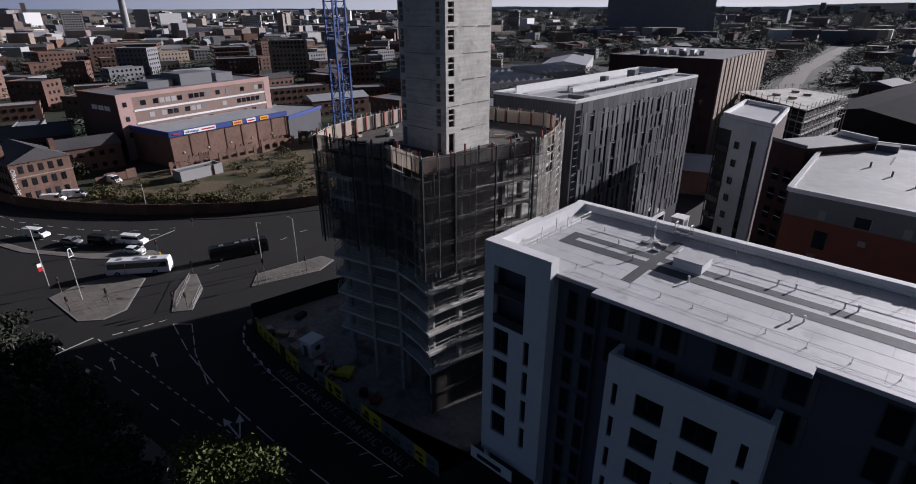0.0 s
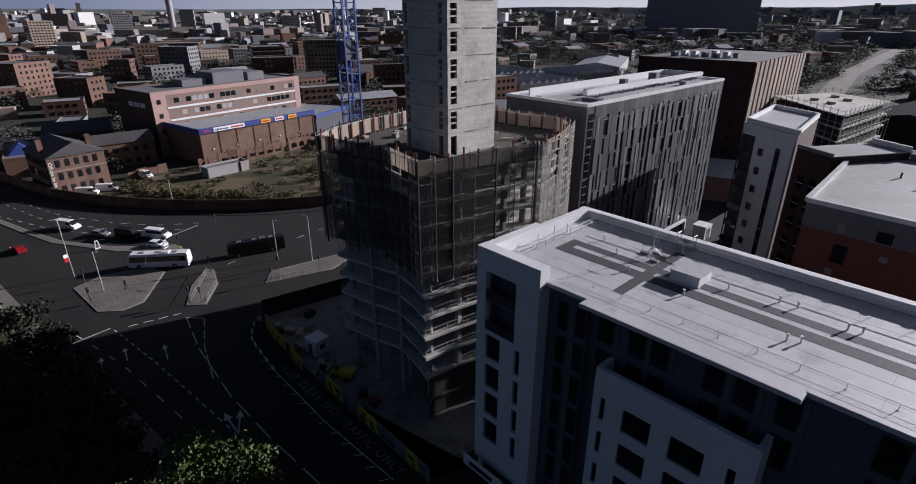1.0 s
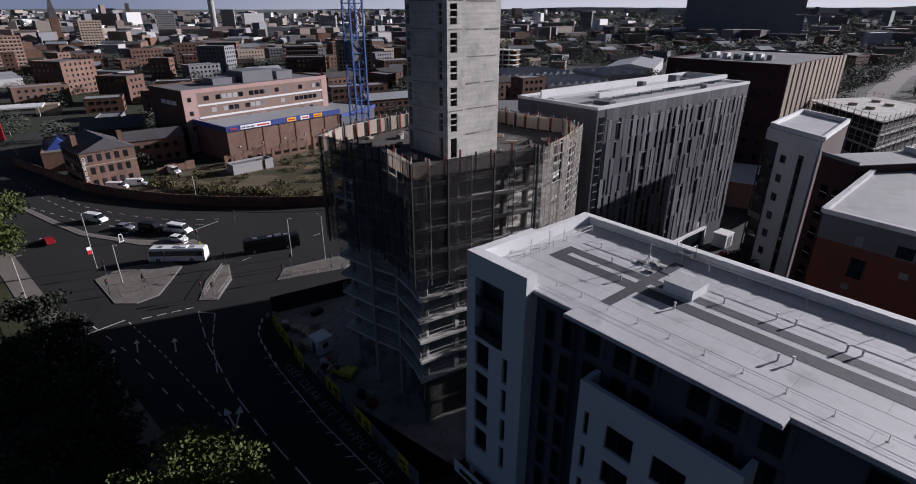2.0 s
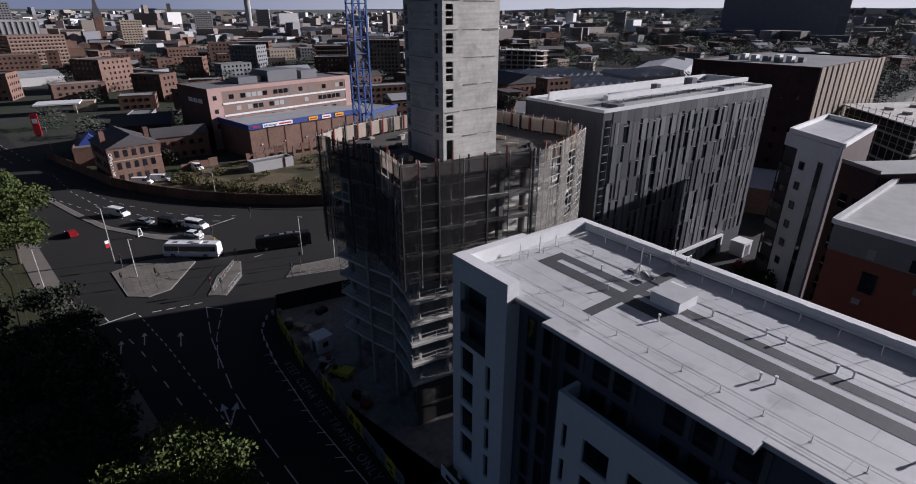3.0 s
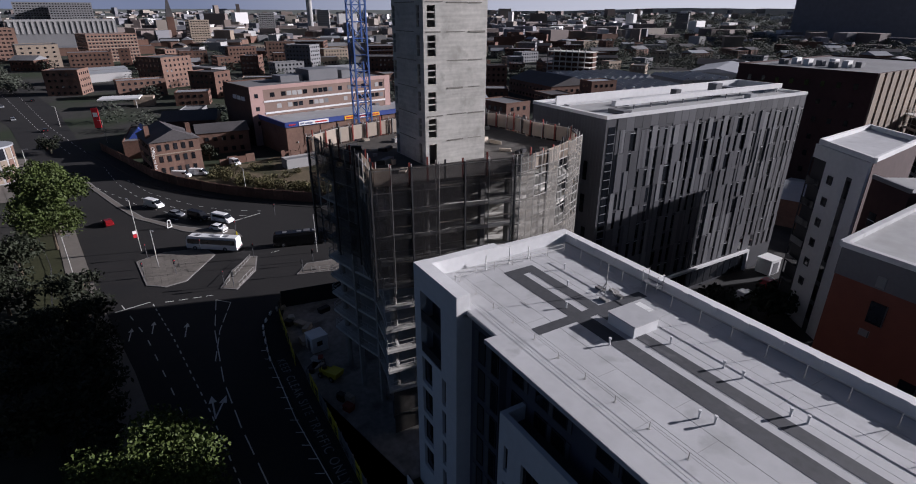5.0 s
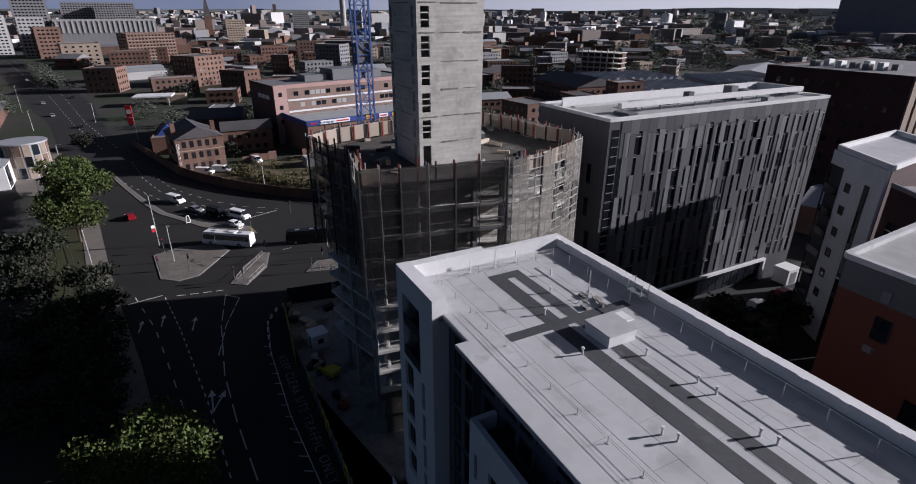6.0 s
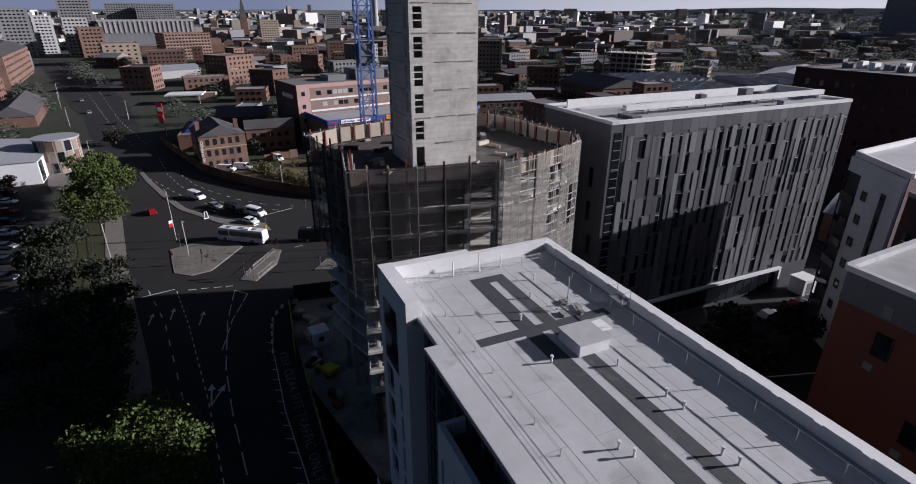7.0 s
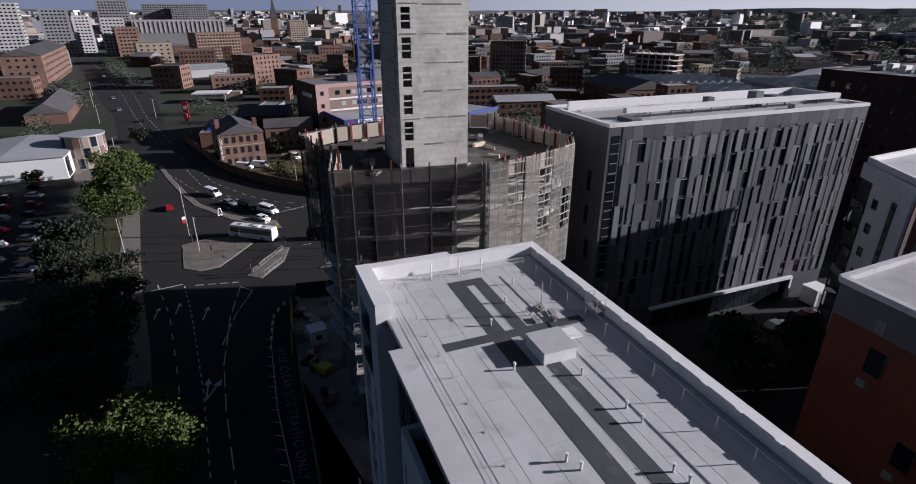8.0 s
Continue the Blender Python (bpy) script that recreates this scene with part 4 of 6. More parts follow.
def dash_line(pts, dash, gap, width=0.16, z=0.04):
    pts = [Vector(p) for p in pts]
    s, on, out = 0.0, 0.0, []
    for a, b in zip(pts, pts[1:]):
        L = (b - a).length
        d = (b - a) / L
        rz = math.degrees(math.atan2(d.y, d.x))
        u = 0.0
        while u < L:
            ph = (s + u) % (dash + gap)
            if ph < dash:
                e = min(L, u + dash - ph)
                c = a + d * (u + e) / 2
                put("dash", unit(M_PAINT), marks, at_scale(c.x, c.y, z, e - u, width, 0.006, rz))
                u = e + 0.01
            else:
                u += max(0.01, dash + gap - ph)
        s += L


def arrow(x, y, rz, turn=0, size=1.0):
    bm = B()
    m = pose(x, y, 0.04, 0, 0, rz) @ Matrix.Scale(size, 4)
    box(bm, -3.2, 0.4, -0.11, 0.11, 0, 0.006, m)
    tri = [(0.4, -0.55), (0.4, 0.55), (2.0, 0)]
    v = [bm.verts.new(m @ Vector((a, b, 0.006))) for a, b in tri]
    bm.faces.new(v)
    if turn:
        k = turn
        m2 = m @ pose(-3.0, 0, 0.001, 0, 0, 24 * k)
        box(bm, 0.0, 3.2, -0.11, 0.11, 0, 0.006, m2)
        v = [bm.verts.new(m2 @ Vector((a + 2.6, b, 0.006))) for a, b in tri]
        bm.faces.new(v)
    part("arrow", bm, M_PAINT, marks)

dash_line([(-96, 9.0), (-82, 12.4), (-66.5, 14.6), (-51.7, 16.6), (-20, 19)], 2.0, 3.2)
dash_line([(-93.5, 14), (-79.5, 16.2), (-69.5, 17.4), (-57, 18.9), (-20, 22)], 1.0, 1.1)
dash_line([(-89.3, 24.2), (-78, 22.4), (-63.3, 21.5), (-52, 21.9), (-20, 24.5)], 4.0, 1.6)
dash_line([(-87, 26.4), (-78, 23.2), (-69, 21.2)], 3.0, 1.0)
dash_line([(-89.4, 24.2), (-87, 26.4)], 9, 0.1)
dash_line([(-93.6, 8.0), (-94.6, 13.6)], 9, 0.1, 0.25)
dash_line([(-93.2, 16.0), (-91.6, 24.0)], 1.5, 0.8, 0.2)
dash_line([(-181, 3.8), (-157, 13.8), (-146, 20.6), (-133, 29.4)], 2.0, 2.6)
dash_line([(-186, 11.8), (-168.5, 16.8), (-160.4, 20.7), (-148.8, 27.4), (-140.8, 34), (-135, 42.2)], 2.0, 2.6)
dash_line([(-208.5, 5.1), (-184.2, 8.8), (-167, 13.4), (-158.7, 17.3), (-146.5, 24.2), (-137.9, 31.5), (-131.8, 40.1)], 2.0, 2.6)
dash_line([(-128.6, 28.2), (-133.5, 41.5)], 20, 0.1, 0.3)
dash_line([(-236, -6), (-300, -22), (-420, -48), (-740, -128)], 3, 4, 0.2)
dash_line([(-236, -1), (-300, -17), (-420, -41), (-740, -122)], 3, 4, 0.2)
dash_line([(-106, 38), (-108, 50), (-110, 62), (-108, 90), (-104, 150)], 2, 4, 0.16)
arrow(-58.5, 19.4, 178, -1)
arrow(-81.5, 18.4, 170, 0, 0.9)
arrow(-85, 13.6, 172, 0, 0.8)
arrow(-84.5, 10.2, 172, 0, 0.8)
arrow(-140, 21.6, 34, 0, 0.7)
arrow(-142, 27.2, 38, 0, 0.7)
for i in range(13):
    xx = -68 + i * 2.6
    put("dash", unit(M_PAINT), marks, at_scale(xx, 28.15 + 0.04 * abs(i - 6), 0.04, 1.1, 0.12, 0.006, 60))
dash_line([(-75, 29.7), (-66, 28.6), (-50, 28.4), (-36, 29.2)], 50, 0.1, 0.12)
tx = bpy.data.curves.new("lettering", "FONT")
tx.body, tx.size, tx.extrude, tx.space_character, tx.space_word = "KEEP CLEAR SITE TRAFFIC ONLY", 1.75, 0.004, 1.22, 1.15
tob = bpy.data.objects.new("lettering", tx)
scene.collection.objects.link(tob)
dg = bpy.context.evaluated_depsgraph_get()
tme = bpy.data.meshes.new_from_object(tob.evaluated_get(dg))
bpy.data.objects.remove(tob)
xs = [v.co.x for v in tme.vertices]
tme.materials.clear()
tme.materials.append(M_PAINTOLD)
let = new("lettering", tme)
let.parent = marks
let.matrix_basis = pose(-64.2, 29.35, 0.147, 0, 0, 1.2) @ Matrix.Diagonal((28.0 / (max(xs) - min(xs)), 1, 1, 1))

# ---- vehicles ----
WHEELS = {}


def wheel(parent, x, y, r):
    key = round(r, 2)
    if key not in WHEELS:
        WHEELS[key] = (mesh_of("tyre", bar(B(), (0, -0.12, 0), (0, 0.12, 0), r, 14), M_TYRE), mesh_of("rim", bar(B(), (0, -0.13, 0), (0, 0.13, 0), r * 0.55, 10), M_CARS))
    w = put("wheel", WHEELS[key][0], parent, pose(x, y, r))
    put("rim", WHEELS[key][1], w, Matrix())


def profile(bm, pts, y0, y1, inset_top=0.0, zmid=1.0):
    """Body from its side outline, drawn in at the top."""
    rows = []
    for y, s in ((y0, 1), (y1, -1)):
        rows.append([bm.verts.new((x, y + s * inset_top * max(0, z - zmid), z)) for x, z in pts])
    k = len(pts)
    bm.faces.new(rows[0])
    bm.faces.new(list(reversed(rows[1])))
    for i in range(k):
        j = (i + 1) % k
        bm.faces.new([rows[0][j], rows[0][i], rows[1][i], rows[1][j]])
    bmesh.ops.recalc_face_normals(bm, faces=bm.faces[:])
    return bm


def vehicle(kind, x, y, rz, paint, label, category, group=""):
    v = thing(kind, label, category, (x, y, 0.03), rz, group)
    if kind == "car":
        L, W = 4.4, 1.8
        body = [(-2.2, 0.3), (2.2, 0.3), (2.2, 0.72), (1.1, 0.92), (-1.9, 0.95), (-2.2, 0.8)]
        cab = [(1.15, 0.9), (0.35, 1.42), (-1.3, 1.45), (-2.0, 0.93)]
        ws, r = (1.4, -1.35), 0.32
    elif kind == "van":
        L, W = 5.8, 2.0
        body = [(-2.9, 0.35), (2.9, 0.35), (2.9, 0.95), (2.1, 1.25), (-2.9, 1.25)]
        cab = [(2.15, 1.22), (1.35, 2.25), (-2.75, 2.35), (-2.9, 1.22)]
        ws, r = (1.9, -1.8), 0.36
    else:
        L, W = 12.0, 2.5
        body = [(-6, 0.35), (5.9, 0.35), (6, 1.4), (-6, 1.4)]
        cab = [(6, 1.38), (5.75, 2.9), (5.4, 3.2), (-5.8, 3.2), (-6, 2.9), (-6, 1.38)]
        ws, r = (3.9, -3.2), 0.5
    part("body", profile(B(), body, -W / 2, W / 2), paint, v)
    part("cabin", profile(B(), cab, -W / 2 + 0.03, W / 2 - 0.03, 0.12, body[2][1]), paint, v)
    for s in (-1, 1):
        for wx in ws:
            wheel(v, wx, s * (W / 2 - 0.1), r)
        if kind == "bus":
            part("window", box(B(), -5.6, 5.5, s * (W / 2 - 0.06) - 0.06, s * (W / 2 - 0.06) + 0.06, 1.55, 2.65), M_GLASS, v)
        else:
            a, b = (-1.55, 0.65) if kind == "car" else ((0.6, 1.75) if "window" not in label else (-2.4, 1.75))
            z0, z1 = (0.98, 1.34) if kind == "car" else (1.35, 1.95)
            part("window", box(B(), a, b, s * (W / 2 - 0.1) - 0.05, s * (W / 2 - 0.1) + 0.05, z0, z1), M_GLASS, v)
        part("headlight", box(B(), L / 2 - 0.03, L / 2 + 0.03, s * W * 0.36 - 0.16, s * W * 0.36 + 0.16, 0.6, 0.78), M_SIGNW, v)
        part("tail_light", box(B(), -L / 2 - 0.03, -L / 2 + 0.03, s * W * 0.4 - 0.1, s * W * 0.4 + 0.1, 0.65, 0.95), M_SIGNR, v)
    if kind == "car":
        wsn = [(1.12, 0.95), (0.42, 1.38), (0.46, 1.4), (1.18, 0.96)]
    elif kind == "van":
        wsn = [(2.12, 1.3), (1.45, 2.15), (1.5, 2.18), (2.18, 1.31)]
    else:
        wsn = [(6.0, 1.5), (5.82, 2.7), (5.88, 2.7), (6.06, 1.5)]
        for k in (-3.2, 0.2, 3.4):
            part("roof_hatch", box(B(), k - 0.5, k + 0.5, -0.45, 0.45, 3.2, 3.28), M_GREY3, v)
        part("roof_unit", box(B(), -2.2, -0.8, -0.7, 0.7, 3.2, 3.38), M_GREY2 if paint is M_CARK else M_CARW, v)
    part("windscreen", profile(B(), wsn, -W / 2 + 0.2, W / 2 - 0.2), M_GLASS, v)
    return v


vehicle("bus", -114.7, 27.6, 232.6, M_CARW, "white single-deck coach with dark side windows", "coach")
vehicle("bus", -107.6, 45.3, 254, M_CARK, "black single-deck coach with a grey roof", "coach")
vehicle("van", -153.2, 17.6, 34, M_CARW, "white panel van waiting in the queue", "van", "waiting traffic")
vehicle("car", -142.6, 22.2, 34, M_CARS, "silver car waiting in the queue", "car", "waiting traffic")
vehicle("van", -136.8, 26.9, 35, M_CARK, "black people carrier waiting in the queue", "van", "waiting traffic")
vehicle("van", -131.8, 32.0, 36, M_CARW, "white minibus with dark side windows at the stop line", "minibus", "waiting traffic")
vehicle("car", -126.4, 30.2, 35, M_CARW, "white estate car at the stop line", "car", "waiting traffic")
vehicle("car", -144.3, 6.7, 195, M_CARR, "red hatchback on the open carriageway", "car")
vehicle("van", -180.6, 27.0, 60, M_CARW, "white van parked beside the brick offices", "van", "vans at the offices")
vehicle("van", -180.8, 32.2, 60, M_CARW, "white van parked beside the brick offices", "van", "vans at the offices")
vehicle("van", -189, 44.5, 20, M_CARW, "small white van parked on the waste ground", "van")
pr = random.Random(4)
paints = (M_CARW, M_CARS, M_CARK, M_CARB, M_CARW, M_CARS, M_CARR)
names = {M_CARW.name: "white", M_CARS.name: "silver", M_CARK.name: "black", M_CARB.name: "dark blue", M_CARR.name: "red"}
for i in range(9):
    p = pr.choice(paints)
    vehicle("car", -113 - i * 9.5, -17.5 - i * 2.2, 70 + pr.uniform(-3, 3), p, names[p.name] + " car parked in the tarmac car park", "car", "parked cars")
for i in range(6):
    p = pr.choice(paints)
    vehicle("car", -120 - i * 10, -25 - i * 2.6, 250, p, names[p.name] + " car parked in the tarmac car park", "car", "parked cars")
for i, (x, y, rz) in enumerate(((-250, -14, 14), (-290, -18, 194), (-330, -34, 14), (-380, -45, 14), (-400, -33, 194), (-450, -62, 14), (-520, -75, 194), (-36, 96, 90), (-36.5, 104, 90), (-37, 112, 90), (-36, 126, 90))):
    p = pr.choice(paints)
    o = vehicle("car", x, y, rz, p, names[p.name] + (" car driving on the dual carriageway" if i < 7 else " car parked in the service yard"), "car")
    if i >= 7:
        o.location.z = 3.42

# ---- street furniture ----
def lamp(x, y, h, sign=None, rz=0):
    o = thing("street_lamp", "grey steel street lamp column" + (" with a red and white banner" if sign else ""), "street lamp", (x, y, 0.1), rz)
    part("column", bar(B(), (0, 0, 0), (0, 0, h), 0.09, 8), M_STEEL, o)
    part("arm", bar(B(), (0, 0, h - 0.05), (0.9, 0, h + 0.15), 0.05, 6), M_STEEL, o)
    part("lantern", box(B(), 0.8, 1.5, -0.14, 0.14, h + 0.08, h + 0.2), M_GREY3, o)
    if sign:
        part("banner", box(B(), -0.05, 0.05, 0.1, 0.85, 3.4, 4.2), M_SIGNR, o, "red banner")
        part("banner", box(B(), -0.05, 0.05, 0.1, 0.85, 4.3, 5.0), M_SIGNW, o, "white banner")


for a in ((-121.4, 13.2, 12, True, 200), (-110.1, 16.0, 8.4, None, 20), (-95.1, 52.0, 10, None, 190), (-151, 41.5, 8, None, 200), (-101, 47, 9, None, 10), (-113, 1.0, 9, None, 90), (-160, -6, 9, None, 90), (-205, -15, 9, None, 80), (-250, 6, 9, None, 260), (-300, -13, 9, None, 260), (-350, -50, 9, None, 80), (-290, -36, 9, None, 80), (-400, -60, 9, None, 80)):
    lamp(*a)
sig = thing("traffic_light", "black three-lamp traffic signal on a grey pole", "traffic light", (-106.3, 13.2, 0.15), 30, "traffic signals")
part("pole", bar(B(), (0, 0, 0), (0, 0, 2.4), 0.06, 8), M_GREY2, sig)
hd = part("signal_head", box(B(), -0.16, 0.16, -0.15, 0.15, 2.3, 3.3), M_BLACK, sig)
for k, m in enumerate((M_SIGNR, M_GLASS, M_GLASS)):
    part("lens", bar(B(), (0.15, 0, 3.1 - k * 0.3), (0.2, 0, 3.1 - k * 0.3), 0.1, 10), m, hd)
for x, y, rz in ((-104.7, 18.9, 40), (-94.4, 26.5, 20), (-92.6, 28.0, 200), (-105, 34.2, 20), (-113.5, 24.6, 60), (-121.5, 33.4, 30), (-91.6, 41.2, 200), (-90.2, 51, 200), (-129.5, 44.5, 35), (-116.6, 14.2, 15), (-95.6, 44.5, 70)):
    copy_thing(sig, pose(x, y, 0.15, 0, 0, rz))


def guard(a, b):
    a, b = Vector(a), Vector(b)
    o = thing("guard_rail", "galvanised pedestrian guard rail", "railing", (a.x, a.y, 0.15), math.degrees(math.atan2((b - a).y, (b - a).x)), "guard rails")
    L = (b - a).length
    k = round(L / 1.6)
    for i in range(k + 1):
        part("post", bar(B(), (L * i / k, 0, 0), (L * i / k, 0, 1.05), 0.035, 5), M_STEEL, o)
    for h in (0.25, 1.0):
        part("rail", bar(B(), (0, 0, h), (L, 0, h), 0.03, 5), M_STEEL, o)


guard((-94.6, 26.9), (-104.8, 33.4))
guard((-92.6, 29.0), (-98, 32.8))
guard((-91.6, 43), (-89.4, 51))
for x, y, rz in ((-133.8, 19.9, 30), (-123.6, 31.2, 30)):
    o = thing("keep_left_sign", "white framed temporary road sign on the kerb", "road sign", (x, y, 0.15), rz)
    for a, b in (((0, -0.6, 0), (0, -0.3, 1.9)), ((0, 0.6, 0), (0, 0.3, 1.9)), ((0, -0.3, 1.9), (0, 0.3, 1.9)), ((0, -0.6, 0.1), (0, 0.6, 0.1))):
        part("bar", bar(B(), a, b, 0.1, 5), M_SIGNW, o)
o = thing("bollard", "lit yellow and white traffic bollard", "bollard", (-119.9, 33.3, 0.15))
part("shell", box(B(), -0.2, 0.2, -0.15, 0.15, 0, 1.0), M_YELLOW, o)
part("foot", box(B(), -0.3, 0.3, -0.25, 0.25, 0, 0.1), M_BLACK, o)

# ---- site hoarding, fence, cabin ----
hoard = thing("site_hoarding", "timber site hoarding with yellow, white and dark panels", "hoarding")
hr = random.Random(2)
RUNS = (([(-80.3, 34.2), (-78.1, 33.0)], (0,)), ([(-78.1, 33.0), (-61.4, 31.5)], (0, 1, 1, 1, 1, 0, 1, 1)), ([(-57.5, 32.1), (-32.8, 31.9)], (2, 1, 1, 2, 2, 1, 1, 2, 2, 2, 1, 2)))
for HL, kinds in RUNS:
    i = 0
    for a, b in zip(HL, HL[1:]):
        a, b = Vector(a), Vector(b)
        k = max(1, round((b - a).length / 2.05))
        rz = math.degrees(math.atan2((b - a).y, (b - a).x))
        for j in range(k):
            p = a.lerp(b, (j + 0.5) / k)
            kd = kinds[i % len(kinds)]
            m = (M_BLACK, M_YELLOW, M_GREY3)[kd]
            put("panel", unit(m), hoard, at_scale(p.x, p.y, 0.14, (b - a).length / k - 0.03, 0.06, 2.3, rz))
            put("post", unit(M_PLY), hoard, at_scale(p.x, p.y + 0.12, 0.1, 0.09, 0.09, 2.3, rz))
            if kd:
                for q in range(2):
                    w = hr.uniform(0.5, 1.4)
                    put("lettering_bar", unit(M_BLACK if kd == 1 else (M_FRAME, M_GREY2)[q]), hoard, at_scale(p.x + hr.uniform(-0.2, 0.2), p.y - 0.05, 0.45 + 0.8 * q, w, 0.03, hr.uniform(0.25, 0.7), rz))
            i += 1
blk = thing("kerb_barrier", "white and dark plastic barrier block on the kerb", "barrier", (-74.6, 29.6, 0.14), 165, "kerb barriers")
part("block", profile(B(), [(-0.42, 0), (0.42, 0), (0.34, 0.6), (-0.34, 0.6)], -0.14, 0.14, 0.1, 0.1), M_SIGNW, blk)
part("foot", box(B(), -0.46, 0.46, -0.18, 0.18, 0.0, 0.06), M_BLACK, blk)
for x, y, rz in ((-72.4, 29.2, 170), (-70.0, 28.95, 175), (-67.4, 28.7, 176), (-64.8, 28.5, 178), (-76.6, 30.5, 150), (-78.6, 31.7, 145)):
    copy_thing(blk, pose(x, y, 0.14, 0, 0, rz))
wall2 = thing("site_fence", "tall dark boarded fence round the site", "fence")
for a, b in (((-80.3, 34.2), (-78, 48)), ((-78, 48), (-74, 62)), ((-74, 62), (-68, 71))):
    a, b = Vector(a), Vector(b)
    k = round((b - a).length / 2.4)
    rz = math.degrees(math.atan2((b - a).y, (b - a).x))
    for j in range(k):
        p = a.lerp(b, (j + 0.5) / k)
        put("panel", unit(M_BLACK), wall2, at_scale(p.x, p.y, 0.05, 2.36, 0.06, 3.3, rz))
cab = thing("site_cabin", "white portable site cabin with a small window", "site cabin", (-64.4, 35.8, 0.05), 8)
part("body", box(B(), -1.3, 1.3, -1.3, 1.3, 0.1, 2.7), M_WHITE, cab)
part("roof", box(B(), -1.38, 1.38, -1.38, 1.38, 2.7, 2.82), M_SIGNW, cab)
part("window", box(B(), 1.28, 1.33, -0.5, 0.4, 1.2, 2.0), M_GLASS, cab)
part("door", box(B(), -0.5, 0.4, -1.33, -1.28, 0.15, 2.1), M_GREY2, cab)
dump = thing("dumper", "small yellow site dumper standing behind the hoarding", "dumper", (-56.2, 35.2, 0.05), 30)
part("skip", profile(B(), [(0.2, 0.7), (1.7, 0.6), (2.0, 1.6), (0.0, 1.5)], -0.9, 0.9), M_YELLOW, dump)
part("chassis", box(B(), -1.6, 0.4, -0.6, 0.6, 0.5, 1.2), M_YELLOW, dump)
part("seat", box(B(), -1.2, -0.7, -0.3, 0.3, 1.2, 1.7), M_BLACK, dump)
part("roll_bar", bar(bar(bar(B(), (-1.3, -0.5, 1.2), (-1.3, -0.5, 2.5), 0.05, 6), (-1.3, 0.5, 1.2), (-1.3, 0.5, 2.5), 0.05, 6), (-1.3, -0.5, 2.5), (-1.3, 0.5, 2.5), 0.05, 6), M_BLACK, dump)
for wx in (1.0, -1.1):
    for s in (-1, 1):
        wheel(dump, wx, s * 0.85, 0.45)
sr = random.Random(9)
KINDS = (("timber_stack", "stack of pale sawn timber on the site", "timber stack", M_PLY), ("block_pallet", "pallet of grey concrete blocks on the site", "pallet", M_CONC), ("steel_bundle", "bundle of rusty reinforcing bars on the site", "steel bundle", M_RUST), ("crate", "dark site crate beside the tower", "crate", M_BLACK))
for i in range(26):
    x, y = sr.uniform(-80, -38), sr.uniform(33.5, 36.6)
    if -67 < x < -62 or -59 < x < -54:
        continue
    if i % 2 and x < -66:
        y = sr.uniform(37, 60)
    nm, lb, ct, m = sr.choice(KINDS)
    o = thing(nm, lb, ct, (x, y, 0.05), sr.uniform(0, 180))
    w, d, n = sr.uniform(1.0, 2.4), sr.uniform(0.7, 1.2), sr.randint(2, 4)
    for k in range(n):
        part("layer", box(B(), -w / 2 + sr.uniform(0, 0.15), w / 2 - sr.uniform(0, 0.15), -d / 2, d / 2, k * 0.3, k * 0.3 + 0.28), m, o)
sb = thing("shop_sign", "white fascia board with dark lettering bars", "sign")
part("board", box(B(), -31.5, -25.6, 35.9, 36.05, 1.4, 2.9), M_SIGNW, sb)
part("lettering_bar", box(B(), -30.5, -27.0, 35.86, 35.9, 1.8, 2.4), M_BLACK, sb)
part("post", box(B(), -31.4, -31.2, 36.05, 36.2, 0.1, 2.9), M_FRAME, sb)
part("post", box(B(), -25.9, -25.7, 36.05, 36.2, 0.1, 2.9), M_FRAME, sb)

# boundary wall of the waste ground
bw = thing("boundary_wall", "tall dark boarded boundary wall along the footway", "wall")
WL = [(-237, 4.2), (-184.2, 19.3), (-172, 25.2), (-162.7, 31.2), (-154, 37.4), (-145.2, 45.3), (-137, 54.4), (-130, 63.4), (-123, 76.2), (-117, 96)]
for a, b in zip(WL, WL[1:]):
    a, b = Vector(a), Vector(b)
    k = round((b - a).length / 3.0)
    rz = math.degrees(math.atan2((b - a).y, (b - a).x))
    for j in range(k):
        p = a.lerp(b, (j + 0.5) / k)
        q = a.lerp(b, j / k)
        put("panel", unit(M_BRICKD), bw, at_scale(p.x, p.y, 0.0, (b - a).length / k - 0.2, 0.15, 2.9, rz))
        put("pier", unit(M_BRICKD), bw, at_scale(q.x, q.y, 0.0, 0.3, 0.3, 3.05, rz))
fen = thing("verge_fence", "low dark railing along the grass verge", "fence")
FL = [(-60, 3.5), (-95, -1.2), (-120, -3.2), (-160, -11), (-205, -20)]
for a, b in zip(FL, FL[1:]):
    a, b = Vector(a), Vector(b)
    k = round((b - a).length / 2.5)
    rz = math.degrees(math.atan2((b - a).y, (b - a).x))
    for j in range(k):
        q = a.lerp(b, j / k)
        put("post", unit(M_FRAME), fen, at_scale(q.x, q.y, 0.1, 0.08, 0.08, 1.2, rz))
    for h in (0.5, 1.15):
        part("rail", bar(B(), (a.x, a.y, h), (b.x, b.y, h), 0.03, 4), M_FRAME, fen)

# ---- buildings round the junction and beyond ----
TAKEN = []


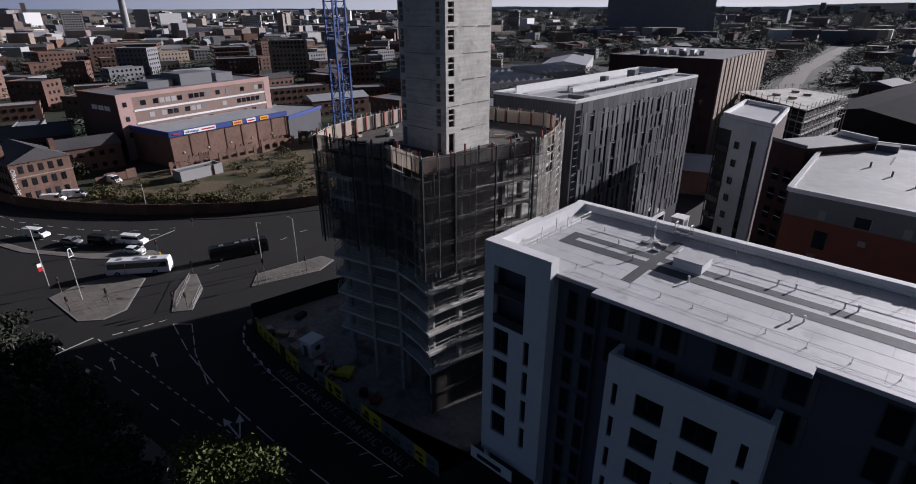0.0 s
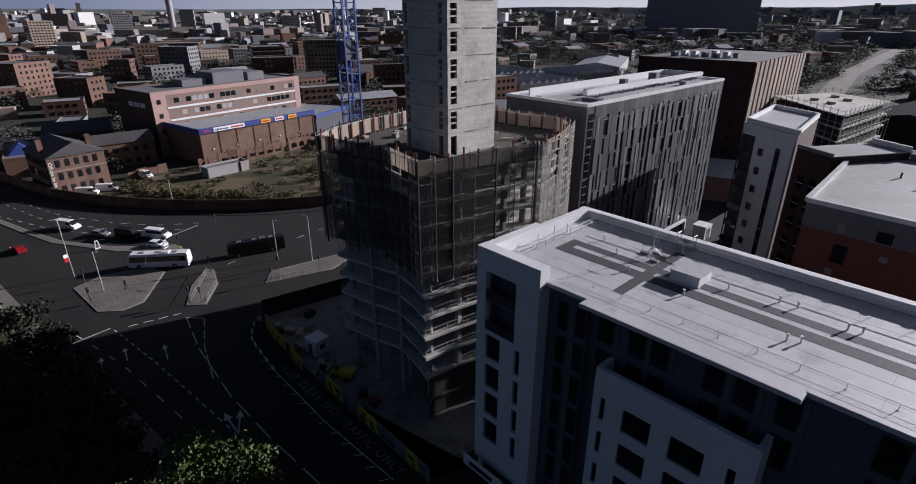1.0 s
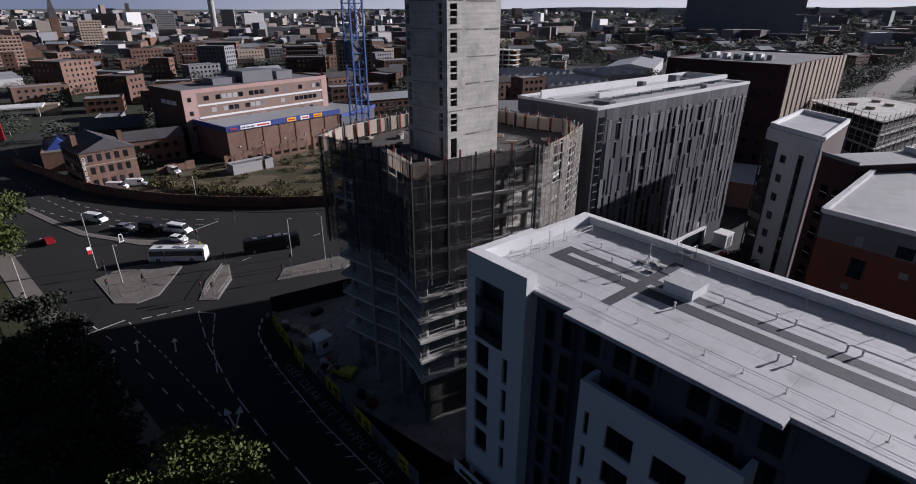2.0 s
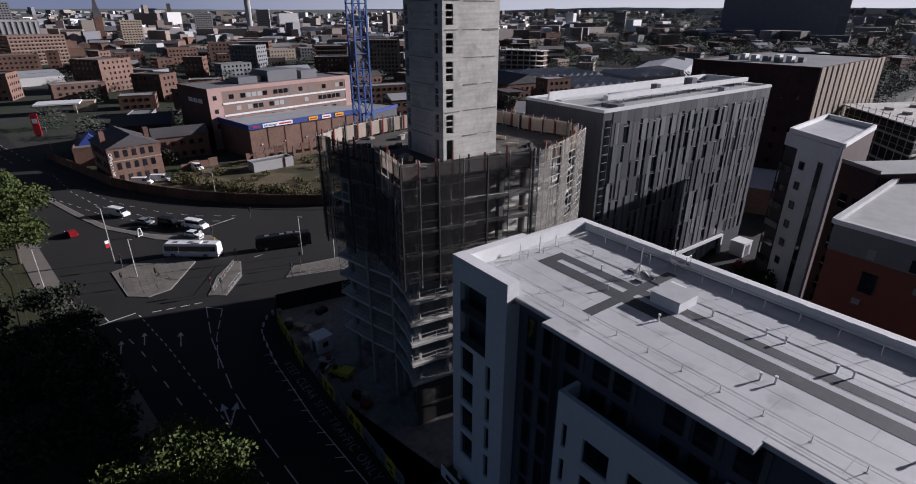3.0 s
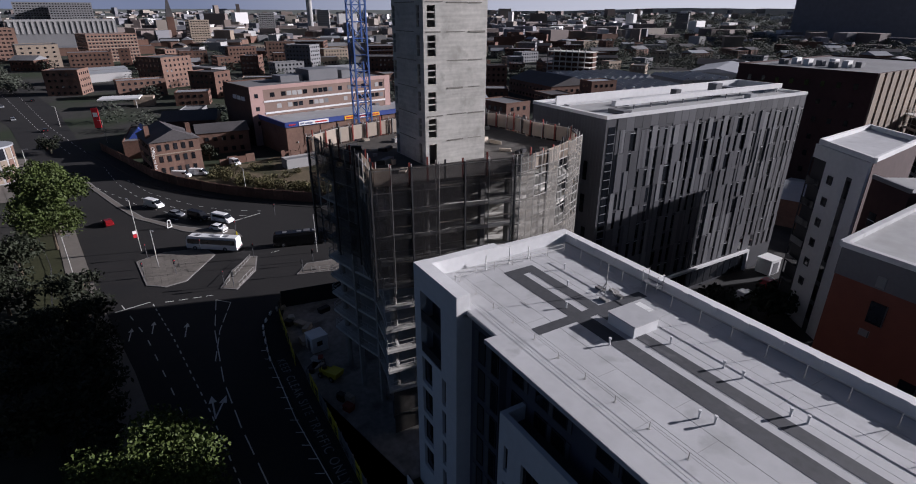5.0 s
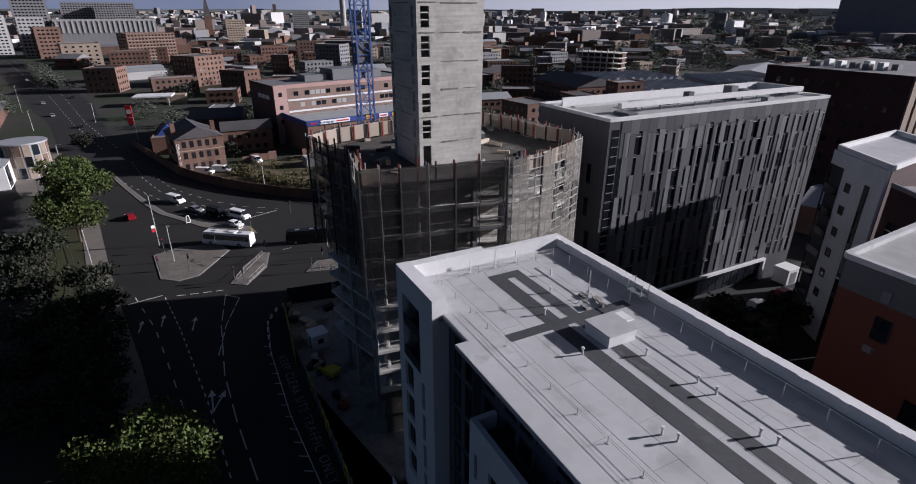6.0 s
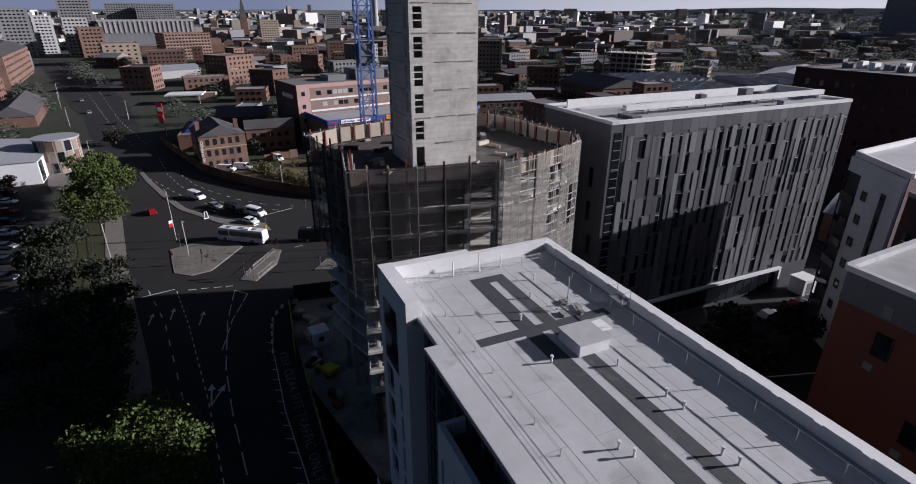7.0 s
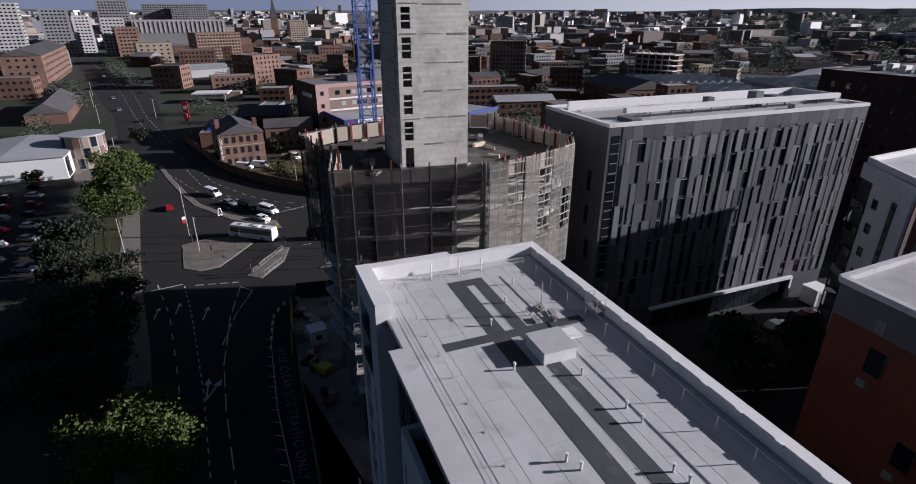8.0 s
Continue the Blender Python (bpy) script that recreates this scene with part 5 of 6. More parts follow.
def block(name, label, p, q, depth, h, wall, roof, floors=0, pitch=3.0, win=1.3, gable=0.0, sides=True, single=True, band=None, sill=0.9, hw=1.5):
    """Building over the plan edge p-q (its street front) and so deep behind it, with storeys of windows."""
    p, q = Vector(p), Vector(q)
    L = (q - p).length
    rz = math.degrees(math.atan2((q - p).y, (q - p).x))
    o = thing(name, label, "building", (p.x, p.y, 0), rz)
    d = (q - p).normalized()
    c = p + d * L / 2 + Vector((-d.y, d.x)) * depth / 2
    TAKEN.append((c.x, c.y, 0.5 * math.hypot(L, depth) + 4))
    part("wall", box(B(), 0, L, 0, depth, 0, h), wall, o)
    if gable:
        bm = B()
        e = 0.4
        if L >= depth:
            v = [bm.verts.new(t) for t in ((-e, -e, h), (L + e, -e, h), (L + e, depth + e, h), (-e, depth + e, h), (-e, depth / 2, h + gable), (L + e, depth / 2, h + gable))]
            fs = ((0, 1, 5, 4), (2, 3, 4, 5), (3, 0, 4), (1, 2, 5), (3, 2, 1, 0))
        else:
            v = [bm.verts.new(t) for t in ((-e, -e, h), (L + e, -e, h), (L + e, depth + e, h), (-e, depth + e, h), (L / 2, -e, h + gable), (L / 2, depth + e, h + gable))]
            fs = ((0, 1, 4), (1, 2, 5, 4), (2, 3, 5), (3, 0, 4, 5), (3, 2, 1, 0))
        for f in fs:
            bm.faces.new([v[i] for i in f])
        part("roof", bm, roof, o)
    else:
        part("roof", box(B(), 0.3, L - 0.3, 0.3, depth - 0.3, h, h + 0.08), roof, o)
        bm = B()
        for a in ((-0.05, L + 0.05, -0.05, 0.3), (-0.05, L + 0.05, depth - 0.3, depth + 0.05), (-0.05, 0.3, 0.3, depth - 0.3), (L - 0.3, L + 0.05, 0.3, depth - 0.3)):
            box(bm, a[0], a[1], a[2], a[3], h, h + 0.55)
        part("parapet", bm, wall, o)
    if floors:
        fh = h / floors
        faces = [(L, lambda u: (u, -0.03), 0)]
        if sides:
            faces += [(depth, lambda u: (L + 0.03, u), 90), (depth, lambda u: (-0.03, u), 90)]
        joined = B()
        for S, pos, r in faces:
            k = max(1, int((S - 1) / pitch))
            for f in range(floors):
                z = f * fh + sill
                for j in range(k):
                    u = (S - k * pitch) / 2 + pitch * (j + 0.5)
                    x, y = pos(u)
                    m = at_scale(x, y, z, win, 0.14, min(hw, fh - 1.1), r)
                    if single:
                        put("window", unit(M_GLASS), o, m)
                    else:
                        box(joined, -0.5, 0.5, -0.5, 0.5, 0, 1, m)
                if band:
                    x, y = pos(S / 2)
                    put("band", unit(band), o, at_scale(x, y, f * fh + 0.1, S, 0.2, 0.5, r))
        if single:
            joined.free()
        else:
            tagged(part("glazing", joined, M_GLASS, o), kind="stuff")
    return o


# long pink-framed block with ribbon windows
pk = block("pink_block", "long flat-roofed brick block framed in pink render", (-214, 57.3), (-227.5, 121.8), 26, 22.2, M_BRICKD, M_FELT, 0)
LP = 65.9
part("spandrel", box(B(), 5.3, LP - 3, -0.12, 0.1, 0, 21.4), M_ROSE, pk)
pw = random.Random(7)
for z in (3.0, 7.5, 12.0, 16.5):
    part("sill_band", box(B(), 5.3, LP - 3, -0.45, -0.12, z, z + 0.65), M_WHITE, pk)
    for k in range(24):
        if pw.random() < 0.55:
            piece("window", pw.choice((M_GLASS, M_GLASS, M_FARG, M_FARW)), pk, 5.8 + k * 2.36, 7.7 + k * 2.36, -0.2, 0.05, z + 1.9, z + 3.6)
part("frame", box(B(), 0, 5.3, -0.25, 0.0, 0, 22.9), M_PINK, pk)
part("frame", box(B(), LP - 3, LP, -0.25, 0.0, 0, 22.9), M_PINK, pk)
part("frame", box(B(), 5.3, LP - 3, -0.25, 0.0, 21.4, 22.9), M_PINK, pk)
for z in (8, 13.5, 18.5):
    piece("window", M_GLASS, pk, 1.8, 3.2, -0.32, -0.25, z, z + 1.6)
for x0, x1, y0, y1, z in ((30, 44, 8, 20, 4.5), (46, 54, 8, 22, 3.4), (18, 28, 10, 18, 2.6)):
    part("plant_room", box(B(), x0, x1, y0, y1, 22.2, 22.2 + z), M_GREY3, pk)
for k in range(3):
    part("lettering_bar", box(B(), -0.12, -0.02, 5 + k * 4.2, 8.4 + k * 4.2, 17, 18.6), M_SIGNW, pk)

# brick warehouse with a blue fascia
wh = block("warehouse", "brick warehouse with a blue fascia and grey metal roof", (-191.2, 64.2), (-199.7, 112.2), 23.5, 11.0, M_BRICK, M_METALR, 0, gable=1.1)
LW = 48.7
part("fascia", box(B(), -0.5, LW + 0.5, -0.6, 0.1, 10.6, 12.4), M_SIGNB, wh, "blue fascia")
part("fascia", box(B(), -0.5, -0.1, -0.6, 24.0, 10.6, 12.4), M_SIGNB, wh, "blue fascia")
for k in range(8):
    part("pilaster", box(B(), k * 6.9, k * 6.9 + 0.45, -0.18, 0.02, 0, 10.6), M_BRICKD, wh)
for x0, x1, m in ((5, 17, M_SIGNW), (24, 28, M_SIGNY), (30, 34, M_SIGNW), (36, 40, M_SIGNY)):
    part("sign_board", box(B(), x0, x1, -0.75, -0.6, 10.8, 12.2), m, wh)
for x0, x1 in ((24.5, 27.5), (30.5, 33.5), (36.5, 39.5), (11.5, 16.5), (1, 3.6)):
    part("lettering_bar", box(B(), x0, x1, -0.8, -0.75, 11.2, 11.7), M_SIGNR, wh)


def words(text, size, material, parent, m):
    cu = bpy.data.curves.new("lettering", "FONT")
    cu.body, cu.size, cu.extrude = text, size, 0.02
    ob = bpy.data.objects.new("lettering", cu)
    scene.collection.objects.link(ob)
    me = bpy.data.meshes.new_from_object(ob.evaluated_get(bpy.context.evaluated_depsgraph_get()))
    bpy.data.objects.remove(ob)
    me.materials.clear()
    me.materials.append(material)
    return put("lettering", me, parent, m)


words("self storage", 1.1, M_SIGNB, wh, pose(5.4, -0.8, 11.15, 90, 0, 0))
for k in range(5):
    piece("lamp", M_SIGNW, wh, 4 + k * 9.2, 4.4 + k * 9.2, -0.35, 0, 4.6, 5.0)
ext = block("warehouse_annexe", "open-sided annexe with a blue-edged metal roof", (-201, 114), (-214, 138), 22, 9.4, M_GREY1, M_METALR, 0)
part("fascia", box(B(), -0.3, 27.6, -0.5, 0.0, 8.6, 10.0), M_SIGNB, ext, "blue fascia")

# brick offices
of = block("brick_office", "red-brick Victorian office building with a slate roof", (-184.2, 19.9), (-186.4, 34.6), 19, 11.2, M_BRICK, M_SLATE, 3, 2.4, 1.1, gable=3.6, hw=2.0)
for k in (7.4,):
    bm = B()
    v = [bm.verts.new(t) for t in ((k - 2.6, -0.15, 10.8), (k + 2.6, -0.15, 10.8), (k, -0.15, 13.6), (k - 2.6, 3.6, 10.8), (k + 2.6, 3.6, 10.8), (k, 5.6, 13.6))]
    for f in ((0, 1, 2), (1, 4, 5, 2), (0, 2, 5, 3), (3, 5, 4), (0, 3, 4, 1)):
        bm.faces.new([v[i] for i in f])
    part("gable", bm, M_BRICK, of)
part("chimney", box(B(), 0.4, 1.8, 6, 7.4, 11, 15.5), M_BRICKD, of)
part("chimney", box(B(), 12.8, 14.2, 6, 7.4, 11, 15.2), M_BRICKD, of)
part("banner", box(B(), -0.15, -0.03, 0.6, 1.8, 0.5, 10.2), M_BLACK, of)
words("Offices to let", 1.35, M_SIGNW, of, pose(0.25, -0.16, 10.0, 90, 90, 0))
part("string_course", box(B(), -0.1, 15.0, -0.16, 0.0, 7.1, 7.4), M_BRICKB, of)
block("brick_annexe", "two-storey brick annexe with small windows", (-209, 36), (-208, 54), 12, 8.0, M_BRICK, M_SLATE, 2, 3.0, 1.4, gable=2.6)
block("brick_annexe", "brick annexe with a slate roof", (-238, 26), (-233, 46), 18, 8.6, M_BRICKD, M_SLATE, 2, 3.0, 1.3, gable=3)
sh = block("glazed_shed", "low shed with blue glazed roof lanterns", (-216, 12), (-214, 30), 30, 6.0, M_BRICKD, M_FELT, 0)
for k in range(2):
    bm = B()
    x0, y0 = 1.5 + k * 8.5, 6
    v = [bm.verts.new(t) for t in ((x0, y0, 6.1), (x0 + 7, y0, 6.1), (x0 + 7, y0 + 14, 6.1), (x0, y0 + 14, 6.1), (x0 + 3.5, y0 + 2, 9.6), (x0 + 3.5, y0 + 12, 9.6))]
    for f in ((0, 1, 4), (1, 2, 5, 4), (2, 3, 5), (3, 0, 4, 5), (3, 2, 1, 0)):
        bm.faces.new([v[i] for i in f])
    part("lantern", bm, M_SIGNB, sh, "blue glazed lantern")
ow = thing("ruined_wall", "crumbling brick walls on the waste ground", "wall")
orr = random.Random(3)
for a, b in (((-190, 40), (-191, 52)), ((-180, 61), (-174, 70))):
    a, b = Vector(a), Vector(b)
    k = round((b - a).length / 3)
    rz = math.degrees(math.atan2((b - a).y, (b - a).x))
    for j in range(k):
        c = a.lerp(b, (j + 0.5) / k)
        put("stretch", unit(M_BRICKD if j % 3 else M_BRICK), ow, at_scale(c.x, c.y, 0, 2.9, 0.4, orr.uniform(1.6, 3.8), rz))
arc = thing("arcade_wall", "roofless brick arcade wall with dark arched openings", "wall")
pa, pb = Vector((-184.5, 60.0)), Vector((-194.5, 128.0))
ad = (pb - pa).normalized()
for j in range(20):
    c = pa + ad * (3.55 * j)
    m = pose(c.x, c.y, 0, 0, 0, math.degrees(math.atan2(ad.y, ad.x)))
    hh = orr.uniform(3.6, 5.4)
    bm = B()
    box(bm, 0, 1.1, -0.25, 0.25, 0, hh, m)
    if j % 5 != 4:
        box(bm, 1.1, 3.45, -0.25, 0.25, 0, 0.9, m)
        for q in range(6):
            u0, u1 = 1.1 + 2.35 * q / 6, 1.1 + 2.35 * (q + 1) / 6
            arch = 2.3 + 0.8 * math.sin(math.pi * (q + 0.5) / 6)
            box(bm, u0, u1, -0.25, 0.25, arch, max(arch + 0.3, hh - orr.uniform(0, 1.0)), m)
    part("bay", bm, M_BRICK if j % 3 else M_BRICKD, arc)
hut = block("block_hut", "low pale rendered hut on the waste ground", (-173, 59), (-174.5, 73), 5, 2.8, M_FARW, M_FELT, 0)

# white building with the panelled drum
wb = block("white_hall", "white-rendered hall with a shallow grey roof", (-187.0, -58), (-188.6, -26.2), 36, 7.2, M_WHITE, M_METALR, 0, gable=1.4)
part("glazing", box(B(), 31.85, 31.95, 1, 6, 0.4, 6.6), M_GLASS, wb)
part("lettering_bar", box(B(), 14, 18, -0.1, -0.02, 2.0, 2.8), M_GREY3, wb)
dr = thing("panelled_drum", "round stair drum with coloured vertical panels", "building", (-205, -23.5, 0))
part("wall", bar(B(), (0, 0, 0), (0, 0, 11.0), 6.4, 32), M_FARW, dr)
part("roof", bar(B(), (0, 0, 11.0), (0, 0, 11.4), 6.8, 32), M_METALR, dr)
for k in range(16):
    t = 2 * math.pi * k / 16 - 0.9
    for z in range(3):
        put("panel", unit((M_BRICK, M_BRICKB, M_GLASS, M_BRICKB)[(k * 3 + z) % 4]), dr, pose(6.4 * math.cos(t), 6.4 * math.sin(t), 0.5 + 3.5 * z, 0, 0, math.degrees(t) + 90) @ at_scale(0, 0, 0, 1.9, 0.12, 3.3))
TAKEN.append((-205, -23.5, 10))
block("gabled_hut", "dark brick hut with a slate gable roof", (-296, -67), (-298, -50), 62, 5, M_BRICKD, M_SLATE, 0, gable=5)
block("brick_mill", "tall red-brick dock warehouse with rows of small windows", (-454.2, -120.8), (-457, -97), 138, 21.5, M_BRICK, M_SLATE, 5, 4.6, 1.5, gable=5, single=False)
# canopy of the filling station and red totem
kf = thing("forecourt", "white flat canopy on thin columns", "canopy", (-345, 2, 0), 80)
part("canopy", box(B(), 0, 20, -2, 12, 4.9, 5.6), M_WHITE, kf)
for x, y in ((2, 0), (18, 0), (2, 10), (18, 10)):
    part("column", bar(B(), (x, y, 0), (x, y, 4.9), 0.2, 8), M_STEEL, kf)
part("kiosk", box(B(), 16, 26, 5, 13, 0, 5.2), M_BRICKB, kf)
TAKEN.append((-345, 12, 22))
tot = thing("sign_totem", "tall red sign totem beside the road", "sign", (-285, 2.5, 0), 75)
part("board", box(B(), -1.3, 1.3, -0.25, 0.25, 0.6, 9.4), M_SIGNR, tot)
part("panel", box(B(), -0.9, 0.9, -0.3, -0.25, 5.5, 7.4), M_SIGNW, tot)
part("foot", box(B(), -0.8, 0.8, -0.3, 0.3, 0, 0.6), M_BLACK, tot)

# apartment and mill blocks of the middle distance
block("balcony_block", "dark brick apartment block with white balconies", (-465, 205), (-457, 231), 30, 21, M_BRICKD, M_FELT, 6, 3.2, 2.2, band=M_SIGNW, single=False)
block("buff_block", "buff brick apartment block with square windows", (-405, 221), (-391, 246), 18, 28, M_BRICKB, M_FELT, 9, 2.8, 1.6, hw=1.7, single=False)
block("brown_block", "brown brick office block", (-660, 178), (-640, 222), 40, 17, M_BRICKD, M_FELT, 5, 4, 2.4, single=False)
block("brick_stack", "tall brick warehouse with dark loading bays", (-422, 40), (-437, 60), 24, 20, M_BRICK, M_FELT, 6, 3.6, 1.2)
block("balcony_block", "stepped brick apartment block with deep balconies", (-684, -10), (-701, 36), 30, 27, M_BRICK, M_FELT, 8, 3.4, 2.0, band=M_BRICKB, single=False)
block("brick_block", "plain buff brick office block", (-640, -64), (-646, -32), 34, 20, M_BRICKB, M_FELT, 5, 6, 2.0, single=False)
block("white_shed", "long low white industrial shed", (-481, -24), (-499, 22), 18, 6, M_FARW, M_METALR, 0, gable=1.5)
block("white_shed", "long low white industrial shed", (-520, -10), (-530, 20), 16, 6, M_FARW, M_METALR, 0, gable=1.5)
cn = block("colonnade_block", "long white-framed exhibition block", (-905, -100), (-915, 20), 60, 38, M_FARG, M_FELT, 0)
for k in range(20):
    piece("fin", M_FARW, cn, 2 + k * 6, 4.4 + k * 6, -0.8, 0, 22, 38)
part("beam", box(B(), 0, 120, -0.9, 0, 36.5, 39), M_FARW, cn)
for nm, lb, p, q, dp, h, wl in (
    ("office_tower", "pale stone office tower at the waterfront", (-760, -215), (-765, -190), 30, 58, M_FARW),
    ("office_tower", "glass-banded grey office block", (-790, -178), (-796, -150), 30, 52, M_FARG),
    ("office_tower", "pale stone office block downtown", (-850, -160), (-856, -140), 30, 44, M_FARW),
    ("office_tower", "tall grey glass office tower", (-960, -150), (-966, -110), 40, 68, M_FARG),
    ("office_tower", "white banded office block downtown", (-800, -120), (-806, -95), 30, 42, M_FARW),
    ("office_tower", "brown brick office block", (-760, -100), (-766, -76), 30, 32, M_BRICK),
    ("office_tower", "long grey banded office block", (-1180, -120), (-1190, -10), 50, 62, M_FARG),
    ("office_tower", "grey residential tower block far off", (-1150, -70), (-1152, -40), 30, 58, M_FARG),
    ("office_tower", "white residential tower block far off", (-1165, 262), (-1160, 292), 24, 46, M_FARW),
    ("office_tower", "brown brick tower block far off", (-1000, 120), (-1004, 150), 26, 36, M_BRICKB),
    ("office_tower", "white residential tower block far off", (-1300, 420), (-1290, 445), 24, 52, M_FARW),
    ("office_tower", "grey residential tower block far off", (-985, 1260), (-960, 1275), 24, 46, M_FARG),
    ("office_tower", "white residential tower block far off", (-1120, 560), (-1100, 590), 24, 40, M_FARW),
):
    block(nm, lb, p, q, dp, h, wl, M_FELT, int(h / 3.6), 4.0, 2.4, single=False)
# dark slab on the horizon, its grey lightened in place of haze
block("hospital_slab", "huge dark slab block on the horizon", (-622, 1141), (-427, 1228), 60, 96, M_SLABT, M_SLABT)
st = thing("viewing_tower", "slender concrete tower with a saucer top", "tower", (-1433, 443, 0))
part("shaft", bar(B(), (0, 0, 0), (0, 0, 110), 7, 16), M_FARW, st)
part("saucer", bar(B(), (0, 0, 100), (0, 0, 112), 16, 24), M_FARW, st)
sp = thing("church_spire", "dark stone church spire", "church", (-1150, 105, 0))
part("tower", box(B(), -6, 6, -6, 6, 0, 40), M_BRICKD, sp)
bm = B()
v = [bm.verts.new(t) for t in ((-6, -6, 40), (6, -6, 40), (6, 6, 40), (-6, 6, 40), (0, 0, 78))]
for f in ((0, 1, 4), (1, 2, 4), (2, 3, 4), (3, 0, 4)):
    bm.faces.new([v[i] for i in f])
part("spire", bm, M_SLATE, sp)

# sheds and mills to the north
for i, (p, q, dp) in enumerate((((-214, 258), (-203, 308), 42), ((-262, 270), (-252, 330), 46), ((-228, 330), (-216, 366), 40))):
    sd = block("sawtooth_shed", "long industrial shed with rows of rooflights", p, q, dp, 8.0, M_FARG, M_METALR, 0)
    L = (Vector(q) - Vector(p)).length
    for k in range(int(L / 6)):
        bm = B()
        x0 = k * 6 + 0.4
        v = [bm.verts.new(t) for t in ((x0, 0.5, 8.1), (x0 + 5.6, 0.5, 8.1), (x0 + 5.6, dp - 0.5, 8.1), (x0, dp - 0.5, 8.1), (x0 + 2.8, 0.5, 10.2), (x0 + 2.8, dp - 0.5, 10.2))]
        for f in ((0, 1, 4), (1, 2, 5, 4), (2, 3, 5), (3, 0, 4, 5)):
            bm.faces.new([v[i] for i in f])
        rf = part("roof_bay", bm, M_METALR, sd)
        for j in range(int(dp / 6)):
            piece("rooflight", M_SIGNW if (j + k) % 2 else M_GREY2, sd, x0 + 3.2, x0 + 5.0, 2 + j * 6, 5 + j * 6, 8.6, 9.9)
block("metal_shed", "pale blue metal industrial shed", (-262, 380), (-230, 396), 105, 9, M_FARW, M_METALR, 0, gable=3)
block("brick_shed", "brick shed with a slate gable roof", (-292, 237), (-243, 232), 30, 9, M_BRICKD, M_SLATE, 2, 4, 1.5, gable=5)
block("brick_shed", "dark brick workshop with a long slate roof", (-128, 150), (-96, 168), 40, 7.5, M_BRICKD, M_SLATE, 0, gable=4)
block("brick_shed", "dark brick workshop with flat roof", (-175, 175), (-150, 200), 40, 7, M_BRICKD, M_FELT, 0)
block("brick_shed", "gabled buff brick terrace", (-300, 440), (-270, 460), 20, 9, M_BRICKB, M_SLATE, 2, 4, 1.4, gable=4)
mill = block("long_mill", "long dark brick mill with tall window bays", (-98, 184.8), (-60.3, 187), 62, 34.5, M_MAROON, M_FELT, 7, 4.2, 1.1, single=False)
LM = (Vector((-60.3, 187)) - Vector((-98, 184.8))).length
for k in range(13):
    part("pilaster", box(B(), LM, LM + 0.4, 0.4 + k * 4.7, 3.5 + k * 4.7, 0, 34.9), M_BRICKB, mill)
for k in range(9):
    part("roof_unit", box(B(), 6 + 2.4 * k, 7.6 + 2.4 * k, 12 + 3 * (k % 3), 15 + 3 * (k % 3), 34.6, 36.2 + 0.4 * (k % 2)), M_SIGNW if k % 2 else M_GREY3, mill)
# scaffolded frame building
sc = thing("concrete_frame_block", "low concrete frame building wrapped in white scaffold", "building under construction")
FP = [(-62, 215), (-34, 186.5), (-30.6, 228), (-50, 239)]
for k in range(6):
    part("floor_slab", prism(B(), FP, 3.4 + k * 3.7, 3.75 + k * 3.7), M_CONC, sc)
part("wall", prism(B(), inset(FP, 1.5), 0, 21), M_BLACK, sc)
for a, d, b in along(inset(FP, -0.8), 3.5):
    rz = math.degrees(math.atan2(d.y, d.x))
    put("standard", unit(M_STEEL), sc, at_scale(a.x, a.y, 0, 0.14, 0.14, 24.0, rz))
    c = (a + b) / 2
    for k in (2, 4, 5, 6):
        put("ledger", unit(M_STEEL), sc, at_scale(c.x, c.y, 3 + k * 3.4, (b - a).length, 0.1, 0.1, rz))
for x, y in ((-50, 213), (-44, 208), (-42, 219), (-47, 225)):
    piece("formwork", M_PLY, sc, x, x + 2.5, y, y + 1.5, 22.25, 23.0)
TAKEN.append((-35, 215, 34))
block("dark_shed", "large dark shed with a shallow pitched roof", (-47, 252), (-8, 246), 170, 12, M_SHEDD, M_SHEDD, 0, gable=4)
block("small_shed", "grey metal workshop beside the yard", (-60, 152), (-38, 160), 22, 7, M_BRICK, M_METALR, 0, gable=2)
# concrete frame far off
fr = thing("concrete_frame_block", "pale concrete frame of an unfinished building", "building under construction", (-330, 300, 0), 25)
for k in range(6):
    part("floor_slab", box(B(), 0, 34, 0, 16, 3.6 + k * 3.6, 4.1 + k * 3.6), M_CONC, fr)
for x in range(0, 35, 5):
    part("column", box(B(), x - 0.3, x + 0.3, 0.0, 0.6, 0, 24), M_CONC, fr)
part("wall", box(B(), 0, 33, 9, 16, 0, 22), M_BRICKD, fr)
TAKEN.append((-318, 316, 24))

# ---- scattered town ----
R = random.Random(21)
WALLS = (M_BRICKD, M_BRICKD, M_BRICK, M_BRICKB, M_FARG, M_FARW, M_BRICKD)
WNAME = {M_BRICKD.name: "sooty brick", M_BRICK.name: "red brick", M_BRICKB.name: "buff brick", M_FARG.name: "grey rendered", M_FARW.name: "pale rendered"}


